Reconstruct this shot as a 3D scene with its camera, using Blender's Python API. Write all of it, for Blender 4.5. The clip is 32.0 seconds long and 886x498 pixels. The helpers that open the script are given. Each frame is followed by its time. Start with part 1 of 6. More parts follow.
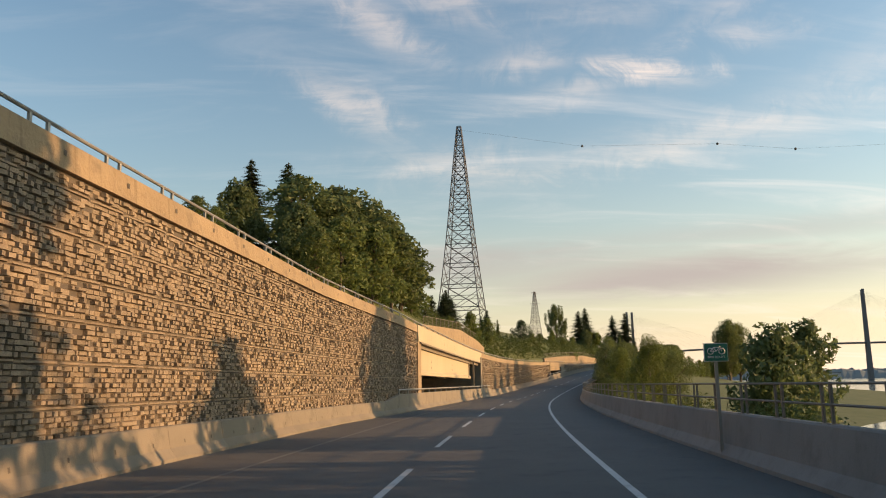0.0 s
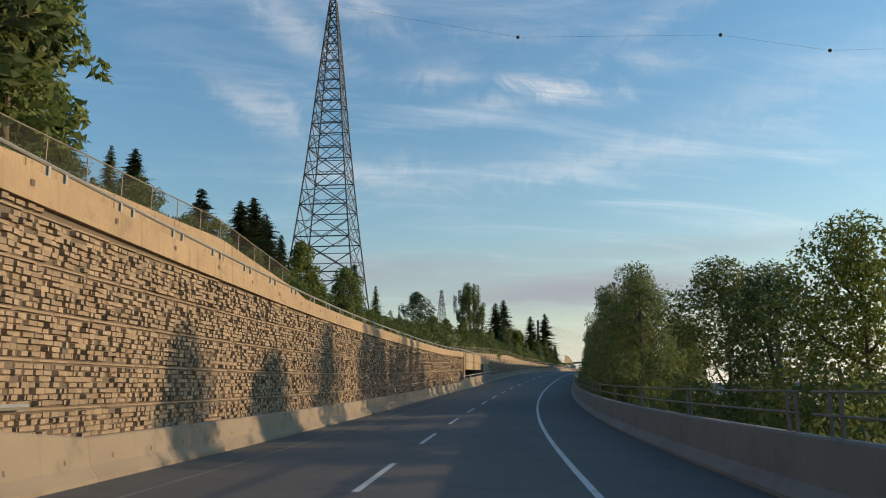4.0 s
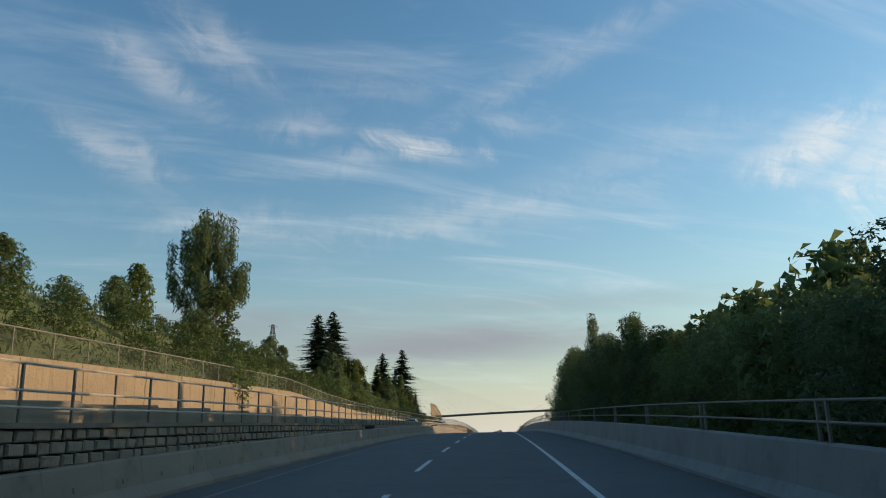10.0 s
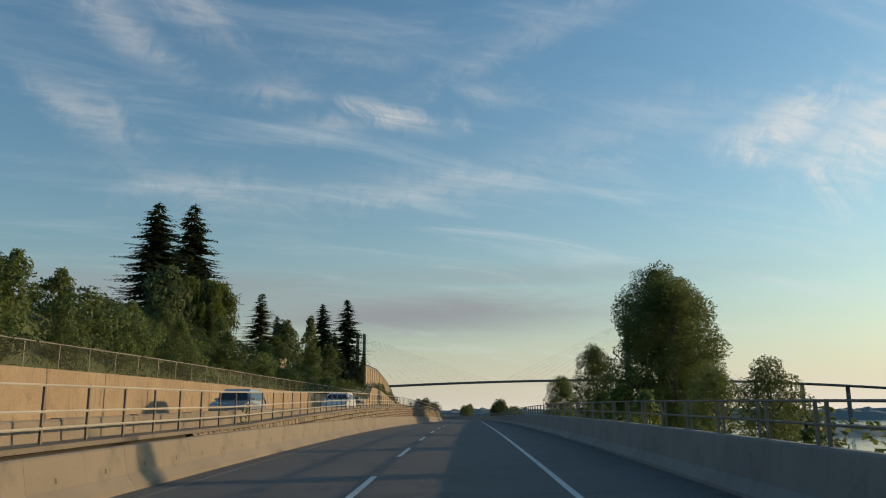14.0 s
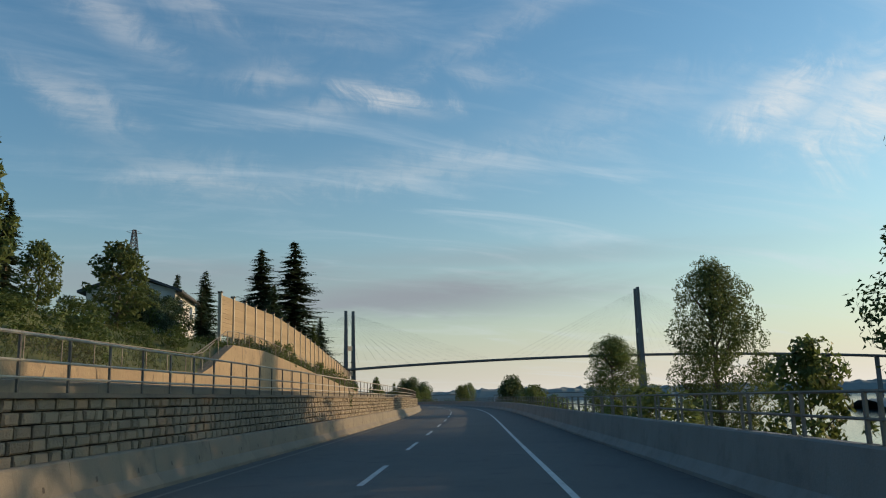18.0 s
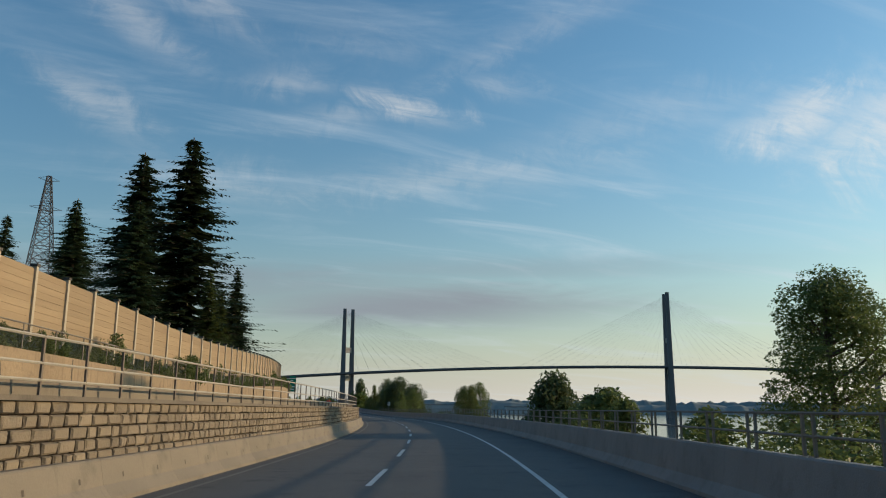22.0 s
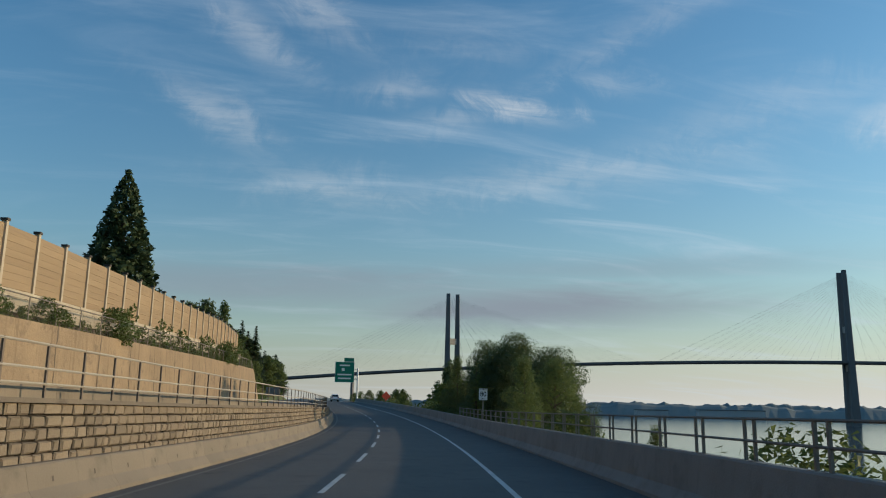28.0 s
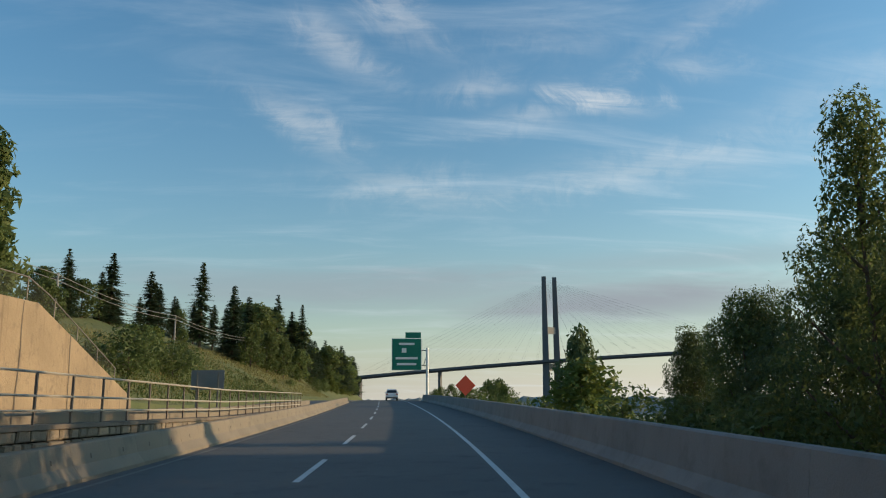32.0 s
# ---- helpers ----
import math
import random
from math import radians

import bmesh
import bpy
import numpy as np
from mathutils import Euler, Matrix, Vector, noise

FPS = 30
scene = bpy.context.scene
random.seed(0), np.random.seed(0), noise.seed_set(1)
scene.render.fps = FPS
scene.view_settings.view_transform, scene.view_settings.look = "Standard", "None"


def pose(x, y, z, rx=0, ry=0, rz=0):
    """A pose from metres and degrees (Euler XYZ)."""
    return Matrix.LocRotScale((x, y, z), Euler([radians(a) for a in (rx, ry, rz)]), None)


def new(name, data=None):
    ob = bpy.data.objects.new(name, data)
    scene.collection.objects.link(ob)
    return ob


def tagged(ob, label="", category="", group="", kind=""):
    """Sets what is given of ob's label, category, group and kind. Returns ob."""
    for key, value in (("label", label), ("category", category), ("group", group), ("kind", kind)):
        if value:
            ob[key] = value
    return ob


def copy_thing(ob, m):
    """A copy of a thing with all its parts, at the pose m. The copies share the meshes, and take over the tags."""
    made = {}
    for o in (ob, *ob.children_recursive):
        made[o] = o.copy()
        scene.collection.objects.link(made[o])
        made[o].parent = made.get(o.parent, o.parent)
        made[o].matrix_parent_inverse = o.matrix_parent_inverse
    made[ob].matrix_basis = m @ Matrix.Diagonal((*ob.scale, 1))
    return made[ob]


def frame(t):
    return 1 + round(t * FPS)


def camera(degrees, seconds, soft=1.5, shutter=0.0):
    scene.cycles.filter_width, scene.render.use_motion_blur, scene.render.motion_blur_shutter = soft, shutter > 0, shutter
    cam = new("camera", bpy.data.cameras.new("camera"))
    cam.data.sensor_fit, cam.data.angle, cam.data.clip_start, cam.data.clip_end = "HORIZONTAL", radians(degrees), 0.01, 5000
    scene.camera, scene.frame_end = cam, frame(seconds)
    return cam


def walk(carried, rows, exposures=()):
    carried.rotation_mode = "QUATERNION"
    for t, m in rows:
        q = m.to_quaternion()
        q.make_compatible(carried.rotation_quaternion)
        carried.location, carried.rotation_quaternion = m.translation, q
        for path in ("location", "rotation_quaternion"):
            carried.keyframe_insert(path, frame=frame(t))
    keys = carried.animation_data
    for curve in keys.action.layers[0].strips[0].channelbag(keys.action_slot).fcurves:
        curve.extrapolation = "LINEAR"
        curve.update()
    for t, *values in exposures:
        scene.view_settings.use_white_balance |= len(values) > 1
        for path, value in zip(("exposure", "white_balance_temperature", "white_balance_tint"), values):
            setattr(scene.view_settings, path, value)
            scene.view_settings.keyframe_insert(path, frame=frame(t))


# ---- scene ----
cam = camera(59.4, 32.0, 1.1)
PATH = [
    (0.0, pose(-0.151, 0.011, 1.450, 99.494, 0.886, -0.404)),
    (0.5, pose(0.719, 10.138, 1.358, 99.590, 0.837, -1.244)),
    (1.0, pose(1.701, 20.294, 1.269, 99.702, 0.748, -2.204)),
    (1.5, pose(2.809, 30.477, 1.185, 99.821, 0.589, -3.199)),
    (2.0, pose(4.056, 40.684, 1.110, 99.874, 0.422, -4.111)),
    (2.5, pose(5.526, 50.835, 1.039, 99.883, 0.237, -4.955)),
    (3.0, pose(7.157, 60.871, 0.969, 100.002, 0.220, -5.765)),
    (3.5, pose(8.779, 70.818, 0.902, 100.073, 0.132, -6.547)),
    (4.0, pose(10.513, 80.658, 0.840, 100.186, 0.260, -7.258)),
    (4.5, pose(12.344, 90.391, 0.817, 100.339, 0.565, -7.907)),
    (5.0, pose(14.262, 100.017, 0.854, 100.517, 0.818, -8.546)),
    (5.5, pose(16.304, 109.527, 0.954, 100.707, 0.788, -9.229)),
    (6.0, pose(18.492, 118.913, 1.116, 100.907, 0.436, -9.966)),
    (6.5, pose(20.811, 128.176, 1.331, 101.103, 0.631, -10.607)),
    (7.0, pose(23.234, 137.320, 1.587, 101.326, 0.680, -11.630)),
    (7.5, pose(25.757, 146.345, 1.882, 101.682, 0.747, -12.607)),
    (8.0, pose(28.425, 155.234, 2.210, 101.815, 1.277, -13.509)),
    (8.5, pose(31.190, 163.999, 2.576, 102.753, 1.697, -14.908)),
    (9.0, pose(34.053, 172.637, 2.992, 102.916, 1.775, -15.826)),
    (9.5, pose(36.901, 181.185, 3.442, 103.550, 1.821, -16.690)),
    (10.0, pose(39.847, 189.609, 3.874, 103.984, 1.147, -17.518)),
    (10.5, pose(42.976, 197.944, 4.281, 104.054, 0.859, -18.097)),
    (11.0, pose(46.173, 206.304, 4.647, 104.151, 0.456, -18.564)),
    (11.5, pose(49.421, 214.695, 4.964, 103.997, 0.324, -18.937)),
    (12.0, pose(52.696, 223.125, 5.245, 102.469, 0.062, -19.135)),
    (12.5, pose(55.984, 231.600, 5.499, 101.797, -0.022, -19.404)),
    (13.0, pose(59.291, 240.118, 5.727, 101.876, -0.030, -19.601)),
    (13.5, pose(62.674, 248.635, 5.929, 101.816, -0.053, -19.812)),
    (14.0, pose(66.065, 257.160, 6.102, 101.785, 0.172, -19.785)),
    (14.5, pose(69.452, 265.696, 6.242, 101.669, 0.147, -19.728)),
    (15.0, pose(72.819, 274.250, 6.348, 101.370, 0.351, -19.637)),
    (15.5, pose(76.200, 282.809, 6.418, 100.920, 0.754, -19.522)),
    (16.0, pose(79.595, 291.371, 6.453, 100.501, 1.167, -19.424)),
    (16.5, pose(83.009, 299.936, 6.458, 100.296, 1.403, -19.388)),
    (17.0, pose(86.442, 308.502, 6.435, 100.337, 1.431, -19.420)),
    (17.5, pose(89.900, 317.067, 6.394, 100.327, 1.494, -19.552)),
    (18.0, pose(93.431, 325.613, 6.338, 100.465, 1.461, -19.799)),
    (18.5, pose(96.976, 334.162, 6.269, 100.557, 1.438, -19.995)),
    (19.0, pose(100.527, 342.719, 6.187, 100.592, 1.394, -20.034)),
    (19.5, pose(103.934, 351.338, 6.101, 100.695, 1.234, -20.058)),
    (20.0, pose(107.344, 359.957, 6.025, 100.818, 1.062, -20.063)),
    (20.5, pose(110.750, 368.578, 5.959, 100.934, 0.906, -19.907)),
    (21.0, pose(114.129, 377.209, 5.900, 101.033, 0.492, -19.745)),
    (21.5, pose(117.495, 385.845, 5.848, 101.160, -0.031, -19.535)),
    (22.0, pose(120.790, 394.508, 5.791, 101.179, -0.349, -19.167)),
    (22.5, pose(124.004, 403.201, 5.727, 101.107, -0.560, -18.831)),
    (23.0, pose(127.102, 411.934, 5.655, 101.028, -0.687, -18.404)),
    (23.5, pose(130.140, 420.687, 5.574, 100.980, -0.733, -17.818)),
    (24.0, pose(133.034, 429.489, 5.493, 101.015, -0.621, -17.184)),
    (24.5, pose(135.763, 438.304, 5.414, 101.129, -0.420, -16.635)),
    (25.0, pose(138.319, 447.091, 5.343, 101.212, -0.508, -16.007)),
    (25.5, pose(140.702, 455.847, 5.284, 101.266, -0.844, -15.300)),
    (26.0, pose(142.919, 464.568, 5.229, 101.292, -1.174, -14.513)),
    (26.5, pose(144.974, 473.250, 5.169, 101.291, -1.246, -13.643)),
    (27.0, pose(146.879, 481.889, 5.101, 101.262, -1.018, -12.691)),
    (27.5, pose(148.767, 490.484, 5.024, 101.341, -1.032, -11.882)),
    (28.0, pose(150.545, 499.084, 4.936, 101.195, -0.954, -10.946)),
    (28.5, pose(152.095, 507.708, 4.846, 101.065, -1.062, -10.182)),
    (29.0, pose(153.547, 516.331, 4.754, 101.033, -1.151, -9.256)),
    (29.5, pose(154.889, 524.951, 4.673, 100.915, -1.327, -8.367)),
    (30.0, pose(156.112, 533.570, 4.612, 101.010, -1.006, -7.328)),
    (30.5, pose(157.286, 542.210, 4.578, 100.899, -0.620, -6.439)),
    (31.0, pose(158.318, 550.915, 4.584, 100.961, -0.266, -5.685)),
    (31.5, pose(159.200, 559.683, 4.630, 100.903, 0.056, -4.929)),
    (32.0, pose(159.917, 568.512, 4.709, 101.063, 0.268, -4.158)),
]
walk(cam, PATH, [(0.0, 0.78, 8700, 25), (0.6, 0.40, 7600, 22), (1.2, 0.24, 6800, 16), (2.0, 0.31, 6500, 12), (3.0, 0.36, 6400, 11), (6.0, 0.74, 7500, 18), (6.6, 0.56, 7600, 17), (7.2, 0.28, 7300, 15), (8.0, 0.32, 6600, 11), (9.0, 0.34, 6550, 11), (12.0, 0.16, 6500, 11), (13.0, 0.36, 6900, 12), (14.0, 0.11, 6800, 11), (17.0, 0.17, 6450, 10), (23.0, 0.07, 6200, 9), (27.0, 0.04, 5980, 8), (29.0, 0.02, 5900, 8), (30.0, 0.12, 5950, 8), (32.0, 0.34, 6350, 9)])

# ---- sky and sun ----
SUN_AZ, SUN_EL = radians(92.0), radians(9.8)      # clockwise from +Y, above the horizon
sun_way = Vector((math.sin(SUN_AZ) * math.cos(SUN_EL), math.cos(SUN_AZ) * math.cos(SUN_EL), math.sin(SUN_EL)))
sun = new("sun", bpy.data.lights.new("sun", "SUN"))
sun.data.energy, sun.data.angle, sun.data.color = 3.2, radians(0.55), (1.0, 0.72, 0.42)
sun.rotation_euler = (-sun_way).to_track_quat("-Z", "Y").to_euler()

world = bpy.data.worlds.new("world")
scene.world = world
world.use_nodes = True
wn, wl = world.node_tree.nodes, world.node_tree.links
wn.clear()


def wmath(op, a, b=None, c=None):
    n = wn.new("ShaderNodeMath")
    n.operation = op
    for i, v in enumerate((a, b, c)):
        if v is None:
            continue
        if isinstance(v, (int, float)):
            n.inputs[i].default_value = v
        else:
            wl.new(v, n.inputs[i])
    return n.outputs[0]


def wdot(vec, c):
    n = wn.new("ShaderNodeVectorMath")
    n.operation = "DOT_PRODUCT"
    wl.new(vec, n.inputs[0])
    n.inputs[1].default_value = c
    return n.outputs["Value"]


def wmix(fac, a, b):
    n = wn.new("ShaderNodeMix")
    n.data_type = "RGBA"
    if isinstance(fac, (int, float)):
        n.inputs[0].default_value = fac
    else:
        wl.new(fac, n.inputs[0])
    for i, v in ((6, a), (7, b)):
        if isinstance(v, tuple):
            n.inputs[i].default_value = (*v, 1)
        else:
            wl.new(v, n.inputs[i])
    return n.outputs[2]


sky = wn.new("ShaderNodeTexSky")
sky.sky_type, sky.sun_disc, sky.sun_elevation, sky.sun_rotation = "NISHITA", False, SUN_EL, SUN_AZ
sky.air_density, sky.dust_density, sky.ozone_density = 1.3, 1.6, 2.5
way = wn.new("ShaderNodeTexCoord").outputs["Generated"]
split = wn.new("ShaderNodeSeparateXYZ")
wl.new(way, split.inputs[0])
up = wmath("MAXIMUM", split.outputs[2], 0.0)
# high thin cloud: a flat layer seen in perspective, drawn out along one direction
lift = wmath("ADD", up, 0.16)
flat = wn.new("ShaderNodeCombineXYZ")
wl.new(wmath("DIVIDE", split.outputs[0], lift), flat.inputs[0])
wl.new(wmath("DIVIDE", split.outputs[1], lift), flat.inputs[1])
turned = wn.new("ShaderNodeMapping")
turned.inputs["Rotation"].default_value = (0, 0, radians(-38))
turned.inputs["Scale"].default_value = (0.55, 1.9, 1)
wl.new(flat.outputs[0], turned.inputs[0])


def wnoise(vec, scale, detail, rough, warp=0.0):
    n = wn.new("ShaderNodeTexNoise")
    n.inputs["Scale"].default_value, n.inputs["Detail"].default_value = scale, detail
    n.inputs["Roughness"].default_value, n.inputs["Distortion"].default_value = rough, warp
    wl.new(vec, n.inputs["Vector"])
    return n.outputs["Fac"]


def wramp(fac, lo, hi):
    n = wn.new("ShaderNodeMapRange")
    n.interpolation_type = "SMOOTHSTEP"
    n.inputs[1].default_value, n.inputs[2].default_value = lo, hi
    wl.new(fac, n.inputs[0])
    return n.outputs[0]


veil = wramp(wnoise(turned.outputs[0], 2.1, 9.0, 0.60, 0.9), 0.46, 0.95)
fine = wnoise(turned.outputs[0], 9.0, 6.0, 0.65, 0.4)
fine2 = wnoise(way, 16.0, 7.0, 0.68, 0.8)
# single clouds: azimuth (clockwise from +Y), height, half width, half height, lean, strength
WISPS = [(16.2, 21.6, 2.9, 0.75, -14, 0.68), (-6.0, 19.8, 3.5, 1.25, -30, 0.28), (7.0, 22.6, 2.6, 1.0, 4, 0.23), (10.5, 20.4, 3.7, 0.88, 8, 0.2), (45.0, 19.0, 3.3, 1.5, 8, 0.6), (51.5, 17.6, 4.4, 2.75, 8, 0.7), (24.0, 23.0, 2.4, 0.75, -12, 0.22), (1.0, 27.8, 3.5, 1.25, -34, 0.28), (-3.5, 25.4, 3.3, 1.12, -34, 0.28), (29.0, 27.6, 9.9, 0.88, 20, 0.17), (20.0, 16.6, 9.9, 1.25, 5, 0.22), (2.0, 15.4, 5.5, 1.25, -6, 0.22), (34.0, 20.0, 8.8, 1.5, 10, 0.15), (13.0, 26.0, 4.4, 1.5, -10, 0.11)]
wisps = None
for az, el, hw, hh, lean, strength in WISPS:
    a, e, r = radians(az), radians(el), radians(lean)
    c = Vector((math.sin(a) * math.cos(e), math.cos(a) * math.cos(e), math.sin(e)))
    right = Vector((math.cos(a), -math.sin(a), 0))
    upw = right.cross(c)
    u = right * math.cos(r) + upw * math.sin(r)
    v = upw * math.cos(r) - right * math.sin(r)
    jit = wmath("MULTIPLY", wmath("SUBTRACT", fine2, 0.5), 3.4)
    du = wmath("ADD", wmath("MULTIPLY", wdot(way, u), 1 / math.sin(radians(hw))), jit)
    dv = wmath("ADD", wmath("MULTIPLY", wmath("SUBTRACT", wdot(way, v), 0.0), 1 / math.sin(radians(hh))), jit)
    near = wmath("GREATER_THAN", wdot(way, c), 0.5)
    q = wmath("ADD", wmath("MULTIPLY", du, du), wmath("MULTIPLY", dv, dv))
    g = wmath("MULTIPLY", wmath("MULTIPLY", wmath("EXPONENT", wmath("MULTIPLY", q, -1.0)), strength), near)
    wisps = g if wisps is None else wmath("MAXIMUM", wisps, g)
wisps = wmath("MULTIPLY", wisps, wramp(fine, 0.1, 0.75))
# the flat grey bank low ahead
banded = wn.new("ShaderNodeMapping")
banded.inputs["Scale"].default_value = (1.6, 1.6, 9.0)
wl.new(way, banded.inputs[0])
bank_n = wmath("MULTIPLY", wmath("SUBTRACT", wnoise(banded.outputs[0], 2.4, 7.0, 0.6, 0.5), 0.5), 2.4)
bank = None
for az, el, hw, hh, strength in ((17, 6.9, 13, 1.3, 0.95), (-4, 8.0, 22, 1.5, 0.6), (24, 9.6, 16, 0.9, 0.35)):
    bu = wmath("ADD", wmath("DIVIDE", wmath("SUBTRACT", wmath("ARCTAN2", split.outputs[0], split.outputs[1]), radians(az)), radians(hw)), wmath("MULTIPLY", bank_n, 0.6))
    bv = wmath("ADD", wmath("DIVIDE", wmath("SUBTRACT", wmath("ARCSINE", split.outputs[2]), radians(el)), radians(hh)), bank_n)
    g = wmath("MULTIPLY", wmath("EXPONENT", wmath("MULTIPLY", wmath("ADD", wmath("MULTIPLY", bu, bu), wmath("MULTIPLY", bv, bv)), -1.0)), strength)
    bank = g if bank is None else wmath("MAXIMUM", bank, g)
low = wmath("EXPONENT", wmath("MULTIPLY", up, -9.0))
glow = wmath("MULTIPLY", wmath("ADD", wdot(way, (math.sin(radians(62)), math.cos(radians(62)), 0.0)), 1.0), 0.5)
glow = wmath("POWER", glow, 3.0)

sky_gain = wn.new("ShaderNodeVectorMath")
sky_gain.operation = "SCALE"
wl.new(sky.outputs[0], sky_gain.inputs[0])
sky_gain.inputs[3].default_value = 0.15
tint = wn.new("ShaderNodeMix")
tint.data_type, tint.blend_type = "RGBA", "MULTIPLY"
tint.inputs[0].default_value = 1.0
wl.new(sky_gain.outputs[0], tint.inputs[6])
wl.new(wmix(glow, (0.58, 0.88, 1.05), (0.76, 1.11, 1.28)), tint.inputs[7])      # a clean blue evening, lighter towards the sun
base = wmix(wmath("MULTIPLY", low, wmath("ADD", wmath("MULTIPLY", glow, 0.6), 0.38)), tint.outputs[2], (0.76, 0.70, 0.605))
base = wmix(wmath("MULTIPLY", veil, wmath("ADD", wmath("MULTIPLY", glow, 0.5), 0.18)), base, (0.62, 0.68, 0.72))
base = wmix(wisps, base, (0.86, 0.80, 0.72))
base = wmix(wmath("MULTIPLY", bank, 0.95), base, (0.27, 0.29, 0.32))
bg = wn.new("ShaderNodeBackground")
wl.new(base, bg.inputs[0])
bg.inputs[1].default_value = 1.0
wl.new(bg.outputs[0], wn.new("ShaderNodeOutputWorld").inputs[0])

# ---- materials ----
MATS = {}


def material(name, c1, c2, scale=6.0, rough=0.8, bump=0.25, fine=None, metal=0.0, stretch=(1, 1, 1), third=None, spread=0.12, spec=0.35, streak=0.0):
    """A surface with broad patches (c1 to c2), fine grain, bump, and a shade of its own for every object."""
    if name in MATS:
        return MATS[name]
    m = bpy.data.materials.new(name)
    m.use_nodes = True
    N, L = m.node_tree.nodes, m.node_tree.links
    p = N["Principled BSDF"]
    tc = N.new("ShaderNodeTexCoord").outputs["Object"]
    mp = N.new("ShaderNodeMapping")
    mp.inputs["Scale"].default_value = stretch
    L.new(tc, mp.inputs[0])

    def noise_tex(s, detail=4.0, vec=mp.outputs[0]):
        n = N.new("ShaderNodeTexNoise")
        n.inputs["Scale"].default_value, n.inputs["Detail"].default_value, n.inputs["Roughness"].default_value = s, detail, 0.62
        L.new(vec, n.inputs["Vector"])
        return n.outputs["Fac"]

    def mix(fac, a, b, mode="MIX"):
        n = N.new("ShaderNodeMix")
        n.data_type, n.blend_type = "RGBA", mode
        if isinstance(fac, (int, float)):
            n.inputs[0].default_value = fac
        else:
            L.new(fac, n.inputs[0])
        for i, v in ((6, a), (7, b)):
            if isinstance(v, tuple):
                n.inputs[i].default_value = (*v, 1)
            else:
                L.new(v, n.inputs[i])
        return n.outputs[2]

    def ramp(v, lo, hi):
        n = N.new("ShaderNodeMapRange")
        n.inputs[1].default_value, n.inputs[2].default_value = lo, hi
        L.new(v, n.inputs[0])
        return n.outputs[0]

    broad = noise_tex(scale * 0.12, 3.0)
    grain = noise_tex(fine or scale * 4)
    col = mix(ramp(broad, 0.3, 0.7), c1, c2)
    if third:
        col = mix(ramp(noise_tex(scale * 0.5, 6.0), 0.55, 0.72), col, third)
    if streak:
        sm = N.new("ShaderNodeMapping")
        sm.inputs["Scale"].default_value = (2.2, 2.2, 0.12)
        L.new(tc, sm.inputs[0])
        col = mix(ramp(noise_tex(1.6, 5.0, sm.outputs[0]), 0.55, 0.8), col, tuple(v * (1 - streak) for v in c1))
    dark = tuple(v * 0.72 for v in c1)
    g2 = N.new("ShaderNodeMapRange")
    L.new(grain, g2.inputs[0])
    g2.inputs[1].default_value, g2.inputs[2].default_value, g2.inputs[3].default_value, g2.inputs[4].default_value = 0.35, 0.75, 0.0, 0.45
    col = mix(g2.outputs[0], col, dark)
    oi = N.new("ShaderNodeObjectInfo")
    isl = N.new("ShaderNodeNewGeometry")
    hsv = N.new("ShaderNodeHueSaturation")
    add = N.new("ShaderNodeMath")
    add.operation = "ADD"
    L.new(oi.outputs["Random"], add.inputs[0])
    L.new(isl.outputs["Random Per Island"], add.inputs[1])
    val = N.new("ShaderNodeMapRange")
    L.new(add.outputs[0], val.inputs[0])
    val.inputs[2].default_value = 2.0
    val.inputs[3].default_value, val.inputs[4].default_value = 1 - spread, 1 + spread
    L.new(val.outputs[0], hsv.inputs["Value"])
    L.new(col, hsv.inputs["Color"])
    L.new(hsv.outputs[0], p.inputs["Base Color"])
    p.inputs["Roughness"].default_value, p.inputs["Metallic"].default_value = rough, metal
    p.inputs["Specular IOR Level"].default_value = spec
    if bump:
        b = N.new("ShaderNodeBump")
        b.inputs["Strength"].default_value, b.inputs["Distance"].default_value = bump, 0.04
        L.new(grain, b.inputs["Height"])
        L.new(b.outputs[0], p.inputs["Normal"])
    MATS[name] = m
    return m


